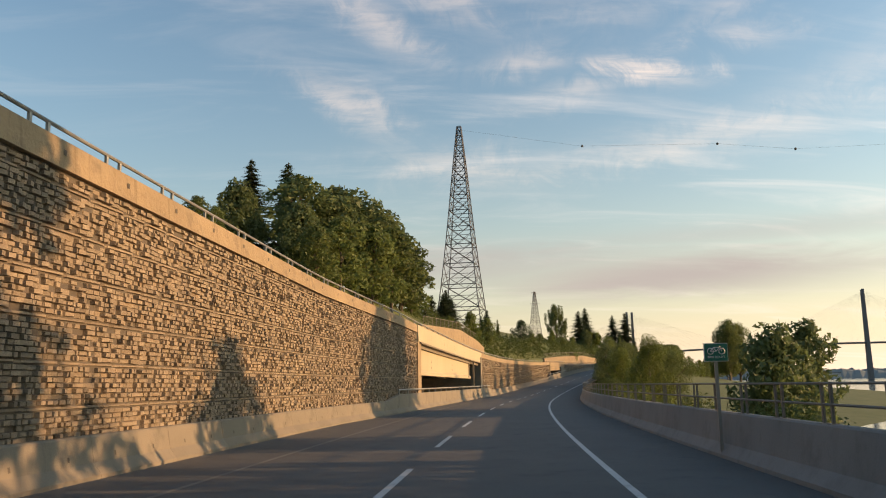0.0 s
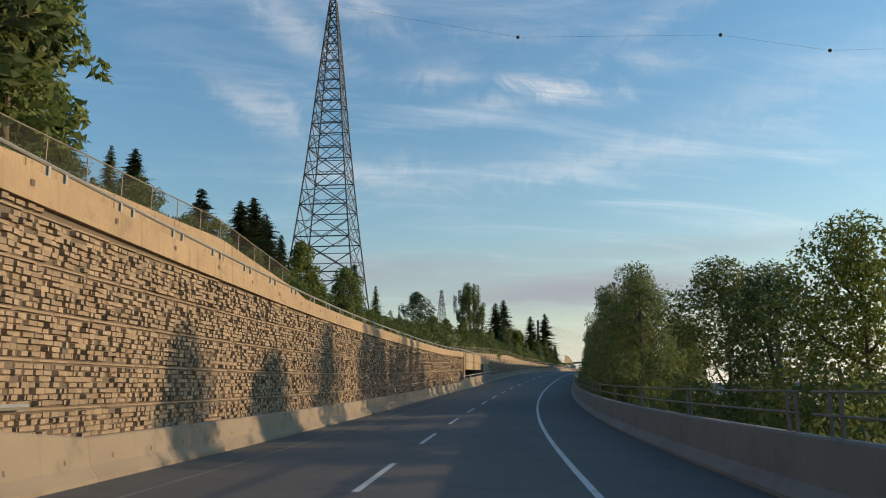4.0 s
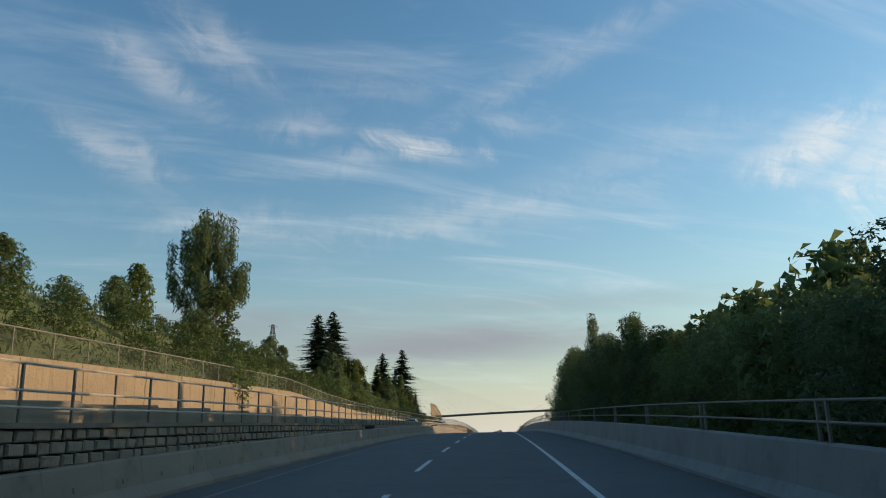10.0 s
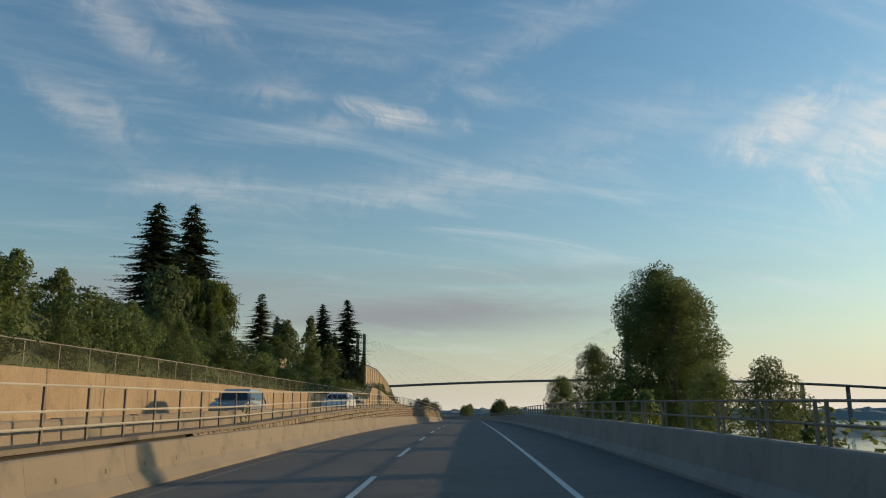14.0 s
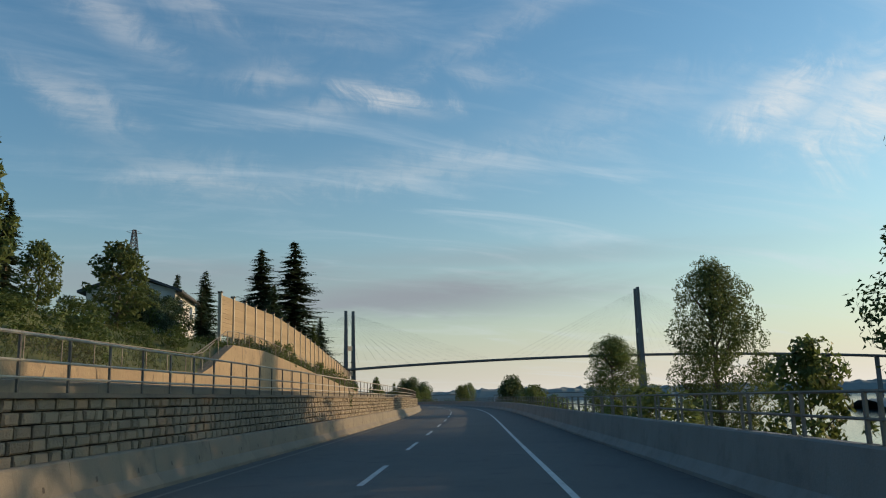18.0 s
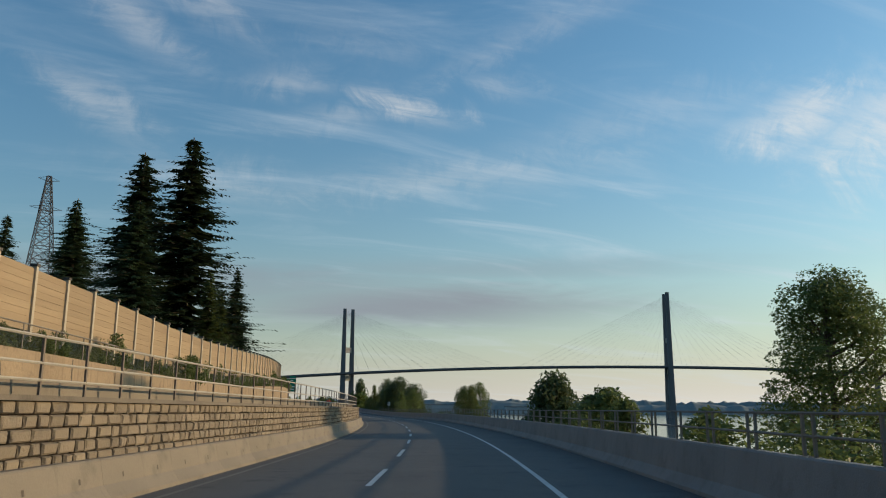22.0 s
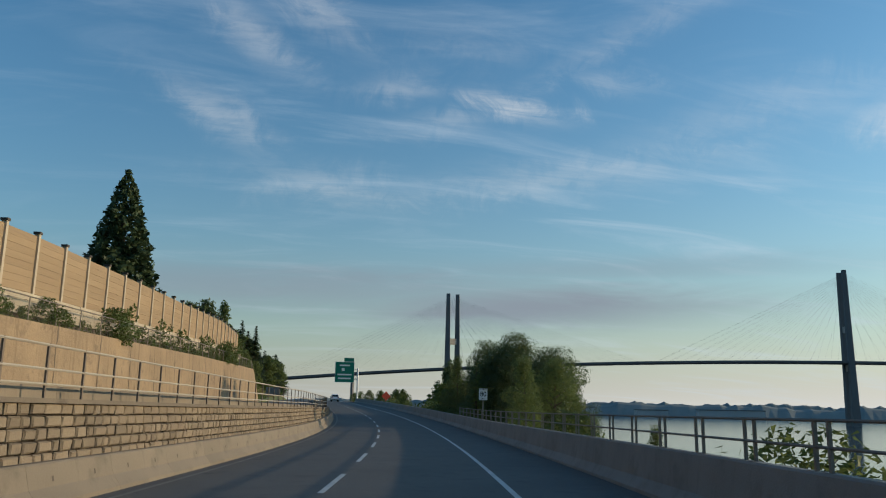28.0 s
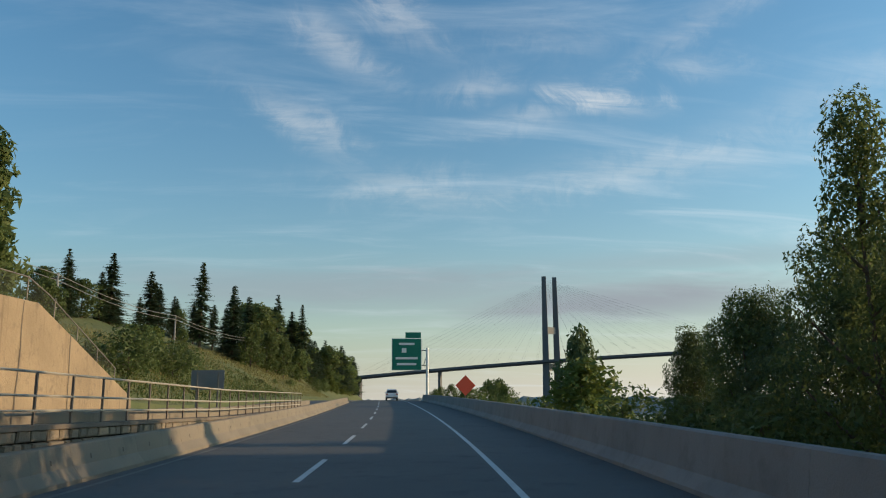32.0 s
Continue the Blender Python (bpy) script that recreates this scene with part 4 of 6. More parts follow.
# pale block terrace under the noise wall
terrace = Shape()
terrace.sweep(505, 624, 3.0, lambda s: [(N_D + 0.75, N_LOW(s) - 2.2), (N_D + 0.65, N_LOW(s) - 0.35), (N_D + 0.15, N_LOW(s) - 0.35), (N_D + 0.15, N_LOW(s) - 2.2)])
TERRACE = setting("wall_terrace", terrace, JOINT, "low terrace wall of pale concrete blocks on the bank", "wall")
tb_mesh = Shape()
tb_mesh.box(-0.05, 0.06, -0.71, 0.71, -0.145, 0.145)
tb_m = tb_mesh.mesh("block", POST)
for r in range(3):
    for i in range(81):
        s = 506 + 1.45 * i + 0.4 * (r % 2)
        part("block", tb_m, POST, TERRACE, m=at_road(s, N_D + 0.70 + rng.uniform(-0.02, 0.05), N_LOW(s) - 0.52 - 0.3 * r))

# ---- trees and shrubs ----
nrng = np.random.RandomState(7)


def quads(name, mat, corners):
    """A mesh of loose leaves: corners is an array (n, 4, 3), or (n, 3, 3) for three-cornered ones."""
    n, c = corners.shape[:2]
    me = bpy.data.meshes.new(name)
    me.vertices.add(c * n)
    me.vertices.foreach_set("co", corners.reshape(-1).astype(np.float32))
    me.loops.add(c * n)
    me.loops.foreach_set("vertex_index", np.arange(c * n, dtype=np.int32))
    me.polygons.add(n)
    me.polygons.foreach_set("loop_start", np.arange(0, c * n, c, dtype=np.int32))
    me.update(calc_edges=True)
    me.materials.append(mat)
    return me


def leaves(centres, size, droop=0.0, long=1.5):
    """Leaf-shaped cards, turned at random, at the given centres."""
    n = len(centres)
    a = nrng.normal(size=(n, 3))
    a[:, 2] = a[:, 2] * (1 - droop) - droop * 1.6
    a /= np.linalg.norm(a, axis=1)[:, None] + 1e-9
    b = np.cross(a, nrng.normal(size=(n, 3)))
    b /= np.linalg.norm(b, axis=1)[:, None] + 1e-9
    sz = (size * nrng.uniform(0.6, 1.3, n))[:, None]
    return np.stack([centres - a * sz * long * 0.5, centres + b * sz * 0.42, centres + a * sz * long * 0.5, centres - b * sz * 0.42], 1)


def in_blobs(blobs, per, shell=0.66):
    """Places for leaves near the outside of each clump, and the way out of the clump there."""
    out, ways = [], []
    for c, r in blobs:
        k = max(8, int(per * (r[0] * r[2]) ** 0.8))
        v = nrng.normal(size=(k, 3))
        v /= np.linalg.norm(v, axis=1)[:, None]
        q = shell + (1 - shell) * nrng.uniform(0, 1, (k, 1)) ** 0.6
        lump = 1 + 0.16 * np.sin(v[:, :1] * 7 + c[0] * 5) * np.sin(v[:, 1:2] * 6 + c[1] * 5) + 0.10 * np.sin(v[:, 2:] * 9 + c[2] * 3)
        out.append(np.array(c) + v * q * lump * np.array(r))
        ways.append(v)
    return np.concatenate(out), np.concatenate(ways)


def outer_leaves(centres, ways, size, simple, long=1.5):
    """Leaves that lie mostly along the surface of their clump, tilted at random."""
    n = len(centres)
    up = ways * 0.75 + nrng.normal(size=(n, 3)) * 0.5
    up[:, 2] += 0.25
    up /= np.linalg.norm(up, axis=1)[:, None] + 1e-9
    a = np.cross(up, nrng.normal(size=(n, 3)))
    a /= np.linalg.norm(a, axis=1)[:, None] + 1e-9
    b = np.cross(up, a)
    sz = (size * nrng.uniform(0.6, 1.3, n))[:, None]
    a, b = a * sz * long * 0.5, b * sz * 0.45
    if simple:
        return np.stack([centres - a, centres + a * 0.7 + b, centres + a - b * 0.7], 1)
    return np.stack([centres - a, centres + b, centres + a, centres - b], 1)


def broadleaf(height, width, low, n_blob, per, size, mat, seed, label, category="tree", trunk_r=0.22, pointed=0.0, simple=True, clump=0.78):
    r = random.Random(seed)
    t = new("tree" if category == "tree" else "shrub")
    tagged(t, label, category)
    trunk = Shape()
    lean = (r.uniform(-0.3, 0.3), r.uniform(-0.3, 0.3))
    pts = [(lean[0] * k / 5, lean[1] * k / 5, -0.6 + (height * 0.8 + 0.6) * k / 5) for k in range(6)]
    trunk.tube(pts, [trunk_r * (1 - 0.17 * k) for k in range(6)], 7)
    part("trunk", trunk, BARK, t)
    blobs = []
    for i in range(n_blob):
        u = (i + 0.5) / n_blob
        z = low + (height - low) * (0.08 + 0.86 * u)
        prof = math.sin(math.pi * min(1, 0.18 + 0.80 * u)) ** 0.7
        if pointed:
            prof = prof * (1 - pointed * u)
        a = i * 2.4 + r.uniform(-0.5, 0.5)
        rad = width * 0.5 * prof * r.uniform(0.25, 0.98)
        br = width * r.uniform(0.10, 0.25) * (1 - 0.35 * pointed * u) * clump
        blobs.append(((math.cos(a) * rad, math.sin(a) * rad, z), (br, br, br * r.uniform(0.8, 1.25))))
    blobs.append(((lean[0] * 0.8, lean[1] * 0.8, height - width * 0.12), (width * 0.14, width * 0.14, width * 0.17)))
    limbs = Shape()
    for c, br in blobs[::4]:
        z0 = max(0.3, min(height * 0.7, c[2] - math.hypot(c[0], c[1]) * 0.9))
        limbs.tube([(lean[0] * z0 / height, lean[1] * z0 / height, z0), (c[0] * 0.5, c[1] * 0.5, (z0 + c[2]) / 2 - 0.1), c], [trunk_r * 0.45, trunk_r * 0.3, trunk_r * 0.1], 4)
    tagged(part("limb_wood", limbs, BARK, t), kind="stuff")
    spots, ways = in_blobs(blobs, per)
    ob = new("crown", quads("crown", mat, outer_leaves(spots, ways, size, simple)))
    ob.parent = t
    return t


def conifer(height, width, seed, label, mat=None, low=0.1, droop=0.30, step=0.030, per=5, card=1.0):
    """Whorls of drooping branches, each a spray of flat needle cards."""
    r = random.Random(seed)
    t = tagged(new("conifer"), label, "tree")
    trunk = Shape()
    trunk.tube([(0, 0, -0.8), (0.05, 0, height * 0.5), (0, 0.03, height * 0.99)], [height * 0.018, height * 0.011, 0.02], 7)
    part("trunk", trunk, BARK, t)
    cards, branches = [], Shape()
    z = height * low
    while z < height * 0.985:
        u = z / height
        reach = width * 0.5 * (1 - u) ** 0.8 * r.uniform(0.6, 1.12) + 0.10
        for k in range(per if u < 0.85 else 5):
            a = r.uniform(0, 6.283)
            ln = reach * r.uniform(0.7, 1.1)
            zb = z + r.uniform(-0.5, 0.5) * step * height
            nc = max(3, int(ln / (0.26 * card)))
            for j in range(nc):
                f = (j + 0.5) / nc
                zz = zb - droop * ln * f * (1.3 - 0.7 * f)
                spread = 0.55 + 0.45 * math.sin(math.pi * min(1.0, 0.25 + f))
                for side_t in (-1, 1):
                    aa = a + side_t * r.uniform(0.25, 1.0)
                    cl = (0.34 + 0.20 * (1 - f)) * r.uniform(0.75, 1.3) * (0.6 + 0.4 * min(1, ln)) * (0.3 + 0.7 * card) * spread
                    c = Vector((math.cos(a) * ln * f, math.sin(a) * ln * f, zz))
                    v = Vector((math.cos(aa), math.sin(aa), -r.uniform(0.05, 0.6))) * cl
                    w = Vector((-math.sin(aa), math.cos(aa), r.uniform(-0.6, 0.6))) * cl * 0.42
                    cards.append((c - v * 0.25 - w * 0.6, c + v * 0.3 + w, c + v))
            if ln > 0.9 and k % 3 == 0:
                branches.rod((0, 0, zb), (math.cos(a) * ln * 0.85, math.sin(a) * ln * 0.85, zb - droop * ln * 0.85), 0.03, 0.01, 3)
        z += height * step * (1.25 - 0.5 * u)
    tagged(part("branch_wood", branches, BARK, t), kind="stuff")
    ob = new("crown", quads("crown", mat or NEEDLE, np.array([[tuple(p) for p in q] for q in cards])))
    ob.parent = t
    return t


def weeping(height, width, seed, mat, label):
    r = random.Random(seed)
    t = tagged(new("weeping_tree"), label, "tree")
    trunk = Shape()
    trunk.tube([(0, 0, -0.6), (0.1, 0, height * 0.45), (0, 0.1, height * 0.85)], [0.4, 0.28, 0.1], 7)
    part("trunk", trunk, BARK, t)
    cs, limbs = [], Shape()
    for i in range(46):
        a, u = r.uniform(0, 6.283), r.uniform(0.35, 1.0)
        z = height * u
        rad = width * 0.5 * math.sqrt(r.uniform(0.05, 1)) * (1.0 if u < 0.85 else 0.7)
        x, y = math.cos(a) * rad, math.sin(a) * rad
        if i % 3 == 0:
            limbs.tube([(0, 0, z * 0.6), (x * 0.6, y * 0.6, z * 0.95), (x, y, z * 0.96)], [0.1, 0.06, 0.03], 4)
        ln = r.uniform(0.25, 0.55) * height * min(1, u)
        for _ in range(26):
            ox, oy = r.gauss(0, 0.3), r.gauss(0, 0.3)
            for j in range(12):
                cs.append((x + ox, y + oy, z - ln * j / 12 * r.uniform(0.8, 1.1) + r.gauss(0, 0.2)))
    tagged(part("limb_wood", limbs, BARK, t), kind="stuff")
    ob = new("crown", quads("crown", mat, leaves(np.array(cs), 0.24, 0.75, 2.6)[:, [0, 1, 2]]))
    ob.parent = t
    return t


def columnar(height, width, seed, label):
    """A dense giant-sequoia cone."""
    t = tagged(new("conifer"), label, "tree")
    trunk = Shape()
    trunk.tube([(0, 0, -0.8), (0, 0, height * 0.9)], [0.7, 0.08], 8)
    part("trunk", trunk, BARK, t)
    n = 9000
    u = 1 - np.sqrt(nrng.uniform(0, 1, n)) * 0.98
    a = nrng.uniform(0, 6.283, n)
    lump = 1 + 0.14 * np.sin(a * 5 + u * 26) + 0.10 * np.sin(a * 9 - u * 40)
    rad = width * 0.5 * np.minimum(1, 1.25 * (1 - u) ** 0.75) * np.minimum(1, 0.75 + u * 1.4) * lump * nrng.uniform(0.72, 1.0, n)
    c = np.stack([np.cos(a) * rad, np.sin(a) * rad, u * height], 1)
    ob = new("crown", quads("crown", NEEDLE, leaves(c, 0.5, 0.2, 1.5)))
    ob.parent = t
    return t


# one of each kind grows on the hill behind the start; the copies below line the road
PARK = [0]


def parked(t):
    """Sets a model down, as one more plant, on the hill far behind the start."""
    PARK[0] += 1
    t.matrix_basis = Matrix.Translation((-260 - 14 * (PARK[0] % 8), -90 - 16 * (PARK[0] // 8), 0))
    return t


def two(key, *args, near=(1.8, 0.555), far=(0.25, 2.0), **kw):
    """A model for close trees and a lighter one, with fewer and larger leaves, for distant ones."""
    h, w, low, nb, per, size, *rest = args
    for k, (fp, fs) in ((key, near), (key + "_far", far)):
        MODELS[k] = parked(broadleaf(h, w, low, nb, per * fp, size * fs, *rest, **kw))


MODELS = {}
two("tall", 10, 6.0, 0.6, 54, 330, 0.20, LEAF_D, 1, "tall dark green broadleaf tree on the bank", clump=0.66, near=(1.5, 0.6))
two("round", 10, 9.0, 0.8, 60, 230, 0.24, LEAF_D, 2, "round dense broadleaf tree with dark green leaves", near=(3.0, 0.42))
two("birch", 10, 5.0, 0.8, 42, 340, 0.19, LEAF_A, 3, "slender green tree with small lit leaves", trunk_r=0.14, pointed=0.5)
two("alder", 10, 7.0, 0.5, 48, 270, 0.205, LEAF_A, 4, "leafy green alder with an uneven crown", trunk_r=0.18, clump=0.66, near=(1.6, 0.58))
two("gold", 10, 7.0, 0.6, 40, 260, 0.22, LEAF_B, 5, "yellow-green leafy tree catching the sun", trunk_r=0.16, pointed=0.3)
MODELS["cotton"] = parked(broadleaf(10, 5.6, 0.8, 96, 1000, 0.085, LEAF_A, 6, "tall cottonwood with grey-green foliage and gaps", trunk_r=0.2, clump=0.6))
MODELS["fir"] = parked(conifer(10, 6.4, 11, "dark fir with drooping layered branches", step=0.024, per=8, card=0.8, droop=0.24))
MODELS["fir2"] = parked(conifer(10, 5.4, 12, "narrow dark fir tree", low=0.05, droop=0.3, step=0.024, per=8, card=0.8))
MODELS["fir_tall"] = parked(conifer(10, 6.6, 15, "tall dark fir with many drooping layered branches", step=0.017, per=10, card=0.5, droop=0.24))
MODELS["pine"] = parked(broadleaf(10, 8.0, 1.6, 32, 170, 0.26, NEEDLE, 8, "flat-topped dark pine on the hillside", trunk_r=0.2))
MODELS["cedar"] = parked(conifer(10, 6.0, 14, "broad cedar with green lit branches", mat=LEAF_A, low=0.02, droop=0.2, step=0.022, per=9, card=0.6))
MODELS["spruce"] = parked(conifer(10, 5.0, 16, "young grey-green spruce beside the parapet", mat=LEAF_B, low=0.02, droop=0.16, step=0.05, per=9, card=0.55))
MODELS["weep"] = parked(weeping(14, 8.0, 21, LEAF_D, "weeping birch hanging with dark green foliage"))
MODELS["weep_gold"] = parked(weeping(9, 6.0, 22, LEAF_B, "yellow-green weeping willow beside dark firs"))
MODELS["sequoia"] = parked(columnar(20, 7.5, 31, "dense cone-shaped dark evergreen behind the noise wall"))
MODELS["bush"] = parked(broadleaf(3, 3.6, 0.0, 14, 300, 0.16, SCRUB, 41, "leafy green shrub on the slope", "shrub", 0.06))
two("bush2", 3, 4.4, 0.0, 14, 150, 0.24, LEAF_A, 42, "dense green shrub on the bank", "shrub", 0.06, far=(1.4, 0.75))
MODELS["brush"] = parked(broadleaf(2, 2.0, 0.0, 7, 160, 0.18, SCRUB, 43, "small weedy bush growing by the wall", "shrub", 0.03))
TOPS = {}
for key, t in MODELS.items():
    zs = [v.co.z for o in t.children for v in o.data.vertices]
    TOPS[key] = float(np.percentile(zs, 99.8))


def plant(kind, s, d, top, wide=1.0, turn=None, base=None):
    """A copy whose crown ends at that height over the road."""
    if kind in ("fir", "fir2") and top > 16.8 and s < 600:
        kind = "fir_tall"
    if abs(d) > 13.9 and kind + "_far" in MODELS:
        kind += "_far"
    t, h = MODELS[kind], TOPS[kind]
    b = land(s, d) if base is None else base
    k = max(0.25, (top - b) / h)
    a = rng.uniform(0, 6.283) if turn is None else turn
    return copy_thing(t, Matrix.Translation(rp(s, d, b)) @ Matrix.Rotation(a, 4, "Z") @ Matrix.Diagonal((k * wide, k * wide, k, 1)))


def thicket(name, label, places):
    """Uncounted low growth, joined: places are (kind, s, d, base, top, wide)."""
    out = []
    for kind, s, d, b, top, wide in places:
        crown = next(o for o in MODELS[kind].children if o.name.startswith("crown"))
        co = np.empty(3 * len(crown.data.vertices), dtype=np.float32)
        crown.data.vertices.foreach_get("co", co)
        co = co.reshape(-1, 3)
        k = max(0.25, (top - b) / TOPS[kind])
        a = rng.uniform(0, 6.283)
        x, y = co[:, 0] * k * wide, co[:, 1] * k * wide
        p = rp(s, d, b)
        out.append(np.stack([p[0] + x * math.cos(a) - y * math.sin(a), p[1] + x * math.sin(a) + y * math.cos(a), p[2] + co[:, 2] * k], 1))
    ob = new(name, quads(name, SCRUB, np.concatenate(out).reshape(-1, 3, 3)))
    return tagged(ob, label, "scrub", "", "stuff")


# river side
for kind, s, d, top, wide in (
        ("tall", 8.5, 13, 13.5, 1.1), ("round", 4.5, 12, 12.0, 0.75), ("tall", 9.5, 16.5, 14.0, 1.0), ("alder", 21.5, 14.5, 6.5, 1.0), ("bush2", 40, 13, 0.6, 1.2),
        ("bush2", 52, 11, 0.6, 1.2), ("round", 90.6, 25, 7.4, 0.85), ("tall", 112, 33, 9.0, 1.0), ("gold", 72, 10.2, 5.6, 0.8), ("bush2", 66, 9, 1.2, 1.2), ("gold", 80, 10, 3.6, 1.0),
        ("alder", 84, 13.5, 4.6, 1.0), ("gold", 92, 11, 4.6, 1.1), ("gold", 101, 9, 5.6, 1.0), ("alder", 108, 9.2, 5.4, 1.1), ("alder", 115, 9.4, 6.6, 1.1), ("alder", 296, 11.0, 3.0, 0.9),
        ("alder", 309, 13.0, 3.4, 0.9), ("birch", 287, 12.0, 4.2, 0.7), ("bush2", 302, 14, 1.6, 1.3), ("gold", 322, 16, 2.2, 0.9), ("alder", 344, 17, 3.2, 0.8),
        ("bush2", 331, 13, 1.0, 1.4), ("cotton", 373.4, 25.6, 20.9, 1.0), ("cotton", 367, 25.5, 18.0, 1.1), ("cotton", 379, 29.5, 19.5, 1.1), ("gold", 366, 19, 4.8, 0.9),
        ("alder", 388, 20, 4.5, 0.9), ("cotton", 414.7, 23.4, 13.8, 0.95), ("bush2", 405, 15, 2.0, 1.4), ("gold", 421, 15, 0.8, 0.9), ("alder", 432, 17, 0.8, 0.8),
        ("cotton", 464.8, 25.9, 10.6, 1.35), ("bush2", 440, 12, 1.2, 1.4), ("bush2", 452, 13, 1.4, 1.4), ("alder", 458, 14.5, 1.6, 0.9), ("alder", 472, 14.0, 2.2, 0.9),
        ("bush2", 480, 12, 1.0, 1.5), ("round", 510, 18.3, 5.9, 1.0), ("alder", 500, 20, 3.0, 1.3), ("alder", 490, 18, 3.6, 1.3), ("alder", 483, 16, 3.0, 1.3),
        ("birch", 513.5, 8.6, 4.4, 0.9), ("alder", 517.0, 10.2, 4.8, 0.8), ("birch", 521.5, 10.0, 3.6, 1.0), ("alder", 515.2, 7.9, 4.3, 0.8), ("alder", 518.4, 8.1, 4.1, 0.8), ("birch", 511.6, 8.0, 4.2, 0.9), ("birch", 527, 11, 3.6, 0.9), ("alder", 533, 12.5, 2.8, 0.9), ("bush2", 531, 9.5, 0.9, 1.3), ("bush2", 544, 10, 1.2, 1.3),
        ("birch", 555, 9.4, 1.0, 1.0), ("bush", 566, 8, 1.6, 1.1), ("alder", 571, 10.5, 1.4, 1.0), ("bush2", 607, 5.8, 1.4, 1.2), ("bush2", 612, 6.0, 1.3, 1.2),
        ("bush2", 601, 6.2, 1.5, 1.2), ("bush2", 617, 6.4, 1.6, 1.2), ("bush2", 594, 6.0, 1.4, 1.2), ("alder", 704, 15, 3.0, 0.9), ("alder", 722, 16, 3.2, 0.9),
        ("alder", 740, 14, 3.0, 0.9), ("alder", 765, 13, 3.4, 1.0), ("alder", 790, 12, 3.4, 1.0), ("alder", 820, 12, 3.4, 1.0), ("birch", 574.6, 7.5, 4.95, 1.1), ("tall", 47.0, 27.5, 13.2, 1.0), ("tall", 43.0, 29.0, 12.0, 1.0),
        ("round", 597, 11.6, 8.2, 0.95), ("round", 604, 10.3, 7.9, 0.62), ("round", 586.5, 11.8, 5.7, 0.9), ("alder", 582, 11.5, 5.2, 1.0), ("round", 591, 13.4, 6.6, 0.9), ("round", 599.2, 10.4, 7.3, 0.8), ("alder", 600, 9.0, 5.4, 0.8), ("spruce", 587.3, 6.2, 5.0, 1.0),
        ("birch", 606.2, 7.6, 6.5, 0.8), ("round", 615.6, 8.2, 3.0, 0.7), ("round", 611.4, 8.2, 3.7, 0.75), ("round", 608.4, 8.8, 4.4, 0.8), ("alder", 611.5, 7.7, 3.6, 0.9), ("birch", 615.5, 7.8, 3.2, 0.9), ("round", 610, 10.5, 5.4, 0.55), ("gold", 662.5, 16.2, 4.1, 1.5),
        ("round", 688, 22.6, 8.9, 0.55), ("gold", 665, 9.5, 1.8, 0.8), ("alder", 673, 10, 2.2, 0.8), ("bush2", 681, 9, 1.6, 1.0), ("bush2", 659, 9.2, 1.2, 1.0)):
    plant(kind, s, d, top, wide)

# the tall hedge of young trees right behind the parapet
HEDGE = knots((122, 7.6), (130, 7.6), (136, 7.9), (139.5, 7.6), (142.5, 5.0), (145.5, 4.0), (152.7, 3.8), (155.4, 3.2), (161, 3.9), (164.5, 5.8), (166.5, 2.7), (176.2, 2.7), (177.2, 6.9), (184, 6.9), (188.8, 5.6), (192.6, 6.9), (195, 6.5), (199, 5.0), (203, 4.1),
              (214, 4.1), (226, 4.7), (230, 5.4), (238, 5.7), (241, 6.0), (246, 5.0), (251, 5.8), (261, 6.9), (265.8, 5.3), (267.6, 4.2), (271, 2.4))
WIDTHS = {"alder": 7.0, "tall": 6.0, "birch": 5.0, "gold": 7.0}
s = 122.0
while s < 270.5:
    d = 6.35 + rng.uniform(0.0, 0.8)
    kind = rng.choice(("gold", "gold", "birch")) if 142 < s < 163 else rng.choice(("alder", "tall", "birch", "tall"))
    top = HEDGE(s) * rng.choice((1.02, 0.97, 0.88, 0.8))
    k = (top - land(s, d)) / 10
    plant(kind, s, d, top, min(1.25, 2 * (d - 4.6) / (k * WIDTHS[kind])))
    s += rng.uniform(1.9, 3.0)
for kind, s, d, top, wide in (("birch", 242.8, 6.2, 7.3, 0.55), ("birch", 176.4, 7.1, 7.5, 0.65), ("birch", 170.8, 7.2, 7.2, 0.42), ("birch", 164.6, 5.9, 6.2, 0.6), ("tall", 192.8, 6.8, 6.9, 0.8), ("birch", 229.5, 6.4, 5.6, 0.7), ("tall", 261, 7.0, 6.9, 0.85)):
    plant(kind, s, d, top, wide)

for i in range(40):
    s = 150 + 3.0 * i + rng.uniform(-0.8, 0.8)
    plant("bush2", s, 7.0 + rng.uniform(-0.2, 0.8), 1.5 + rng.uniform(0, 1.2), rng.uniform(0.7, 1.0))
# taller bushes added behind the hedge to thicken its shade on the wall
for i in range(40):
    s = 178 + 2.4 * i + rng.uniform(-0.6, 0.6)
    plant("bush2", s, 8.6 + rng.uniform(-0.6, 0.8), 3.6 + rng.uniform(0, 1.3), rng.uniform(0.62, 0.8))
# alders hidden behind the hedge, added only to block the low sun
for i in range(25):
    s = 180 + 3.6 * i + rng.uniform(-0.8, 0.8)
    d = 11.2 + rng.uniform(-0.5, 1.0)
    plant("alder_far", s, d, 5.9 + rng.uniform(-0.4, 0.5), 0.95)
for i in range(14):
    s = 96 + 3.3 * i
    plant("bush2", s, 7.0 + rng.uniform(-0.3, 1.0), 1.2 + rng.uniform(0, 1.0), rng.uniform(0.8, 1.1))

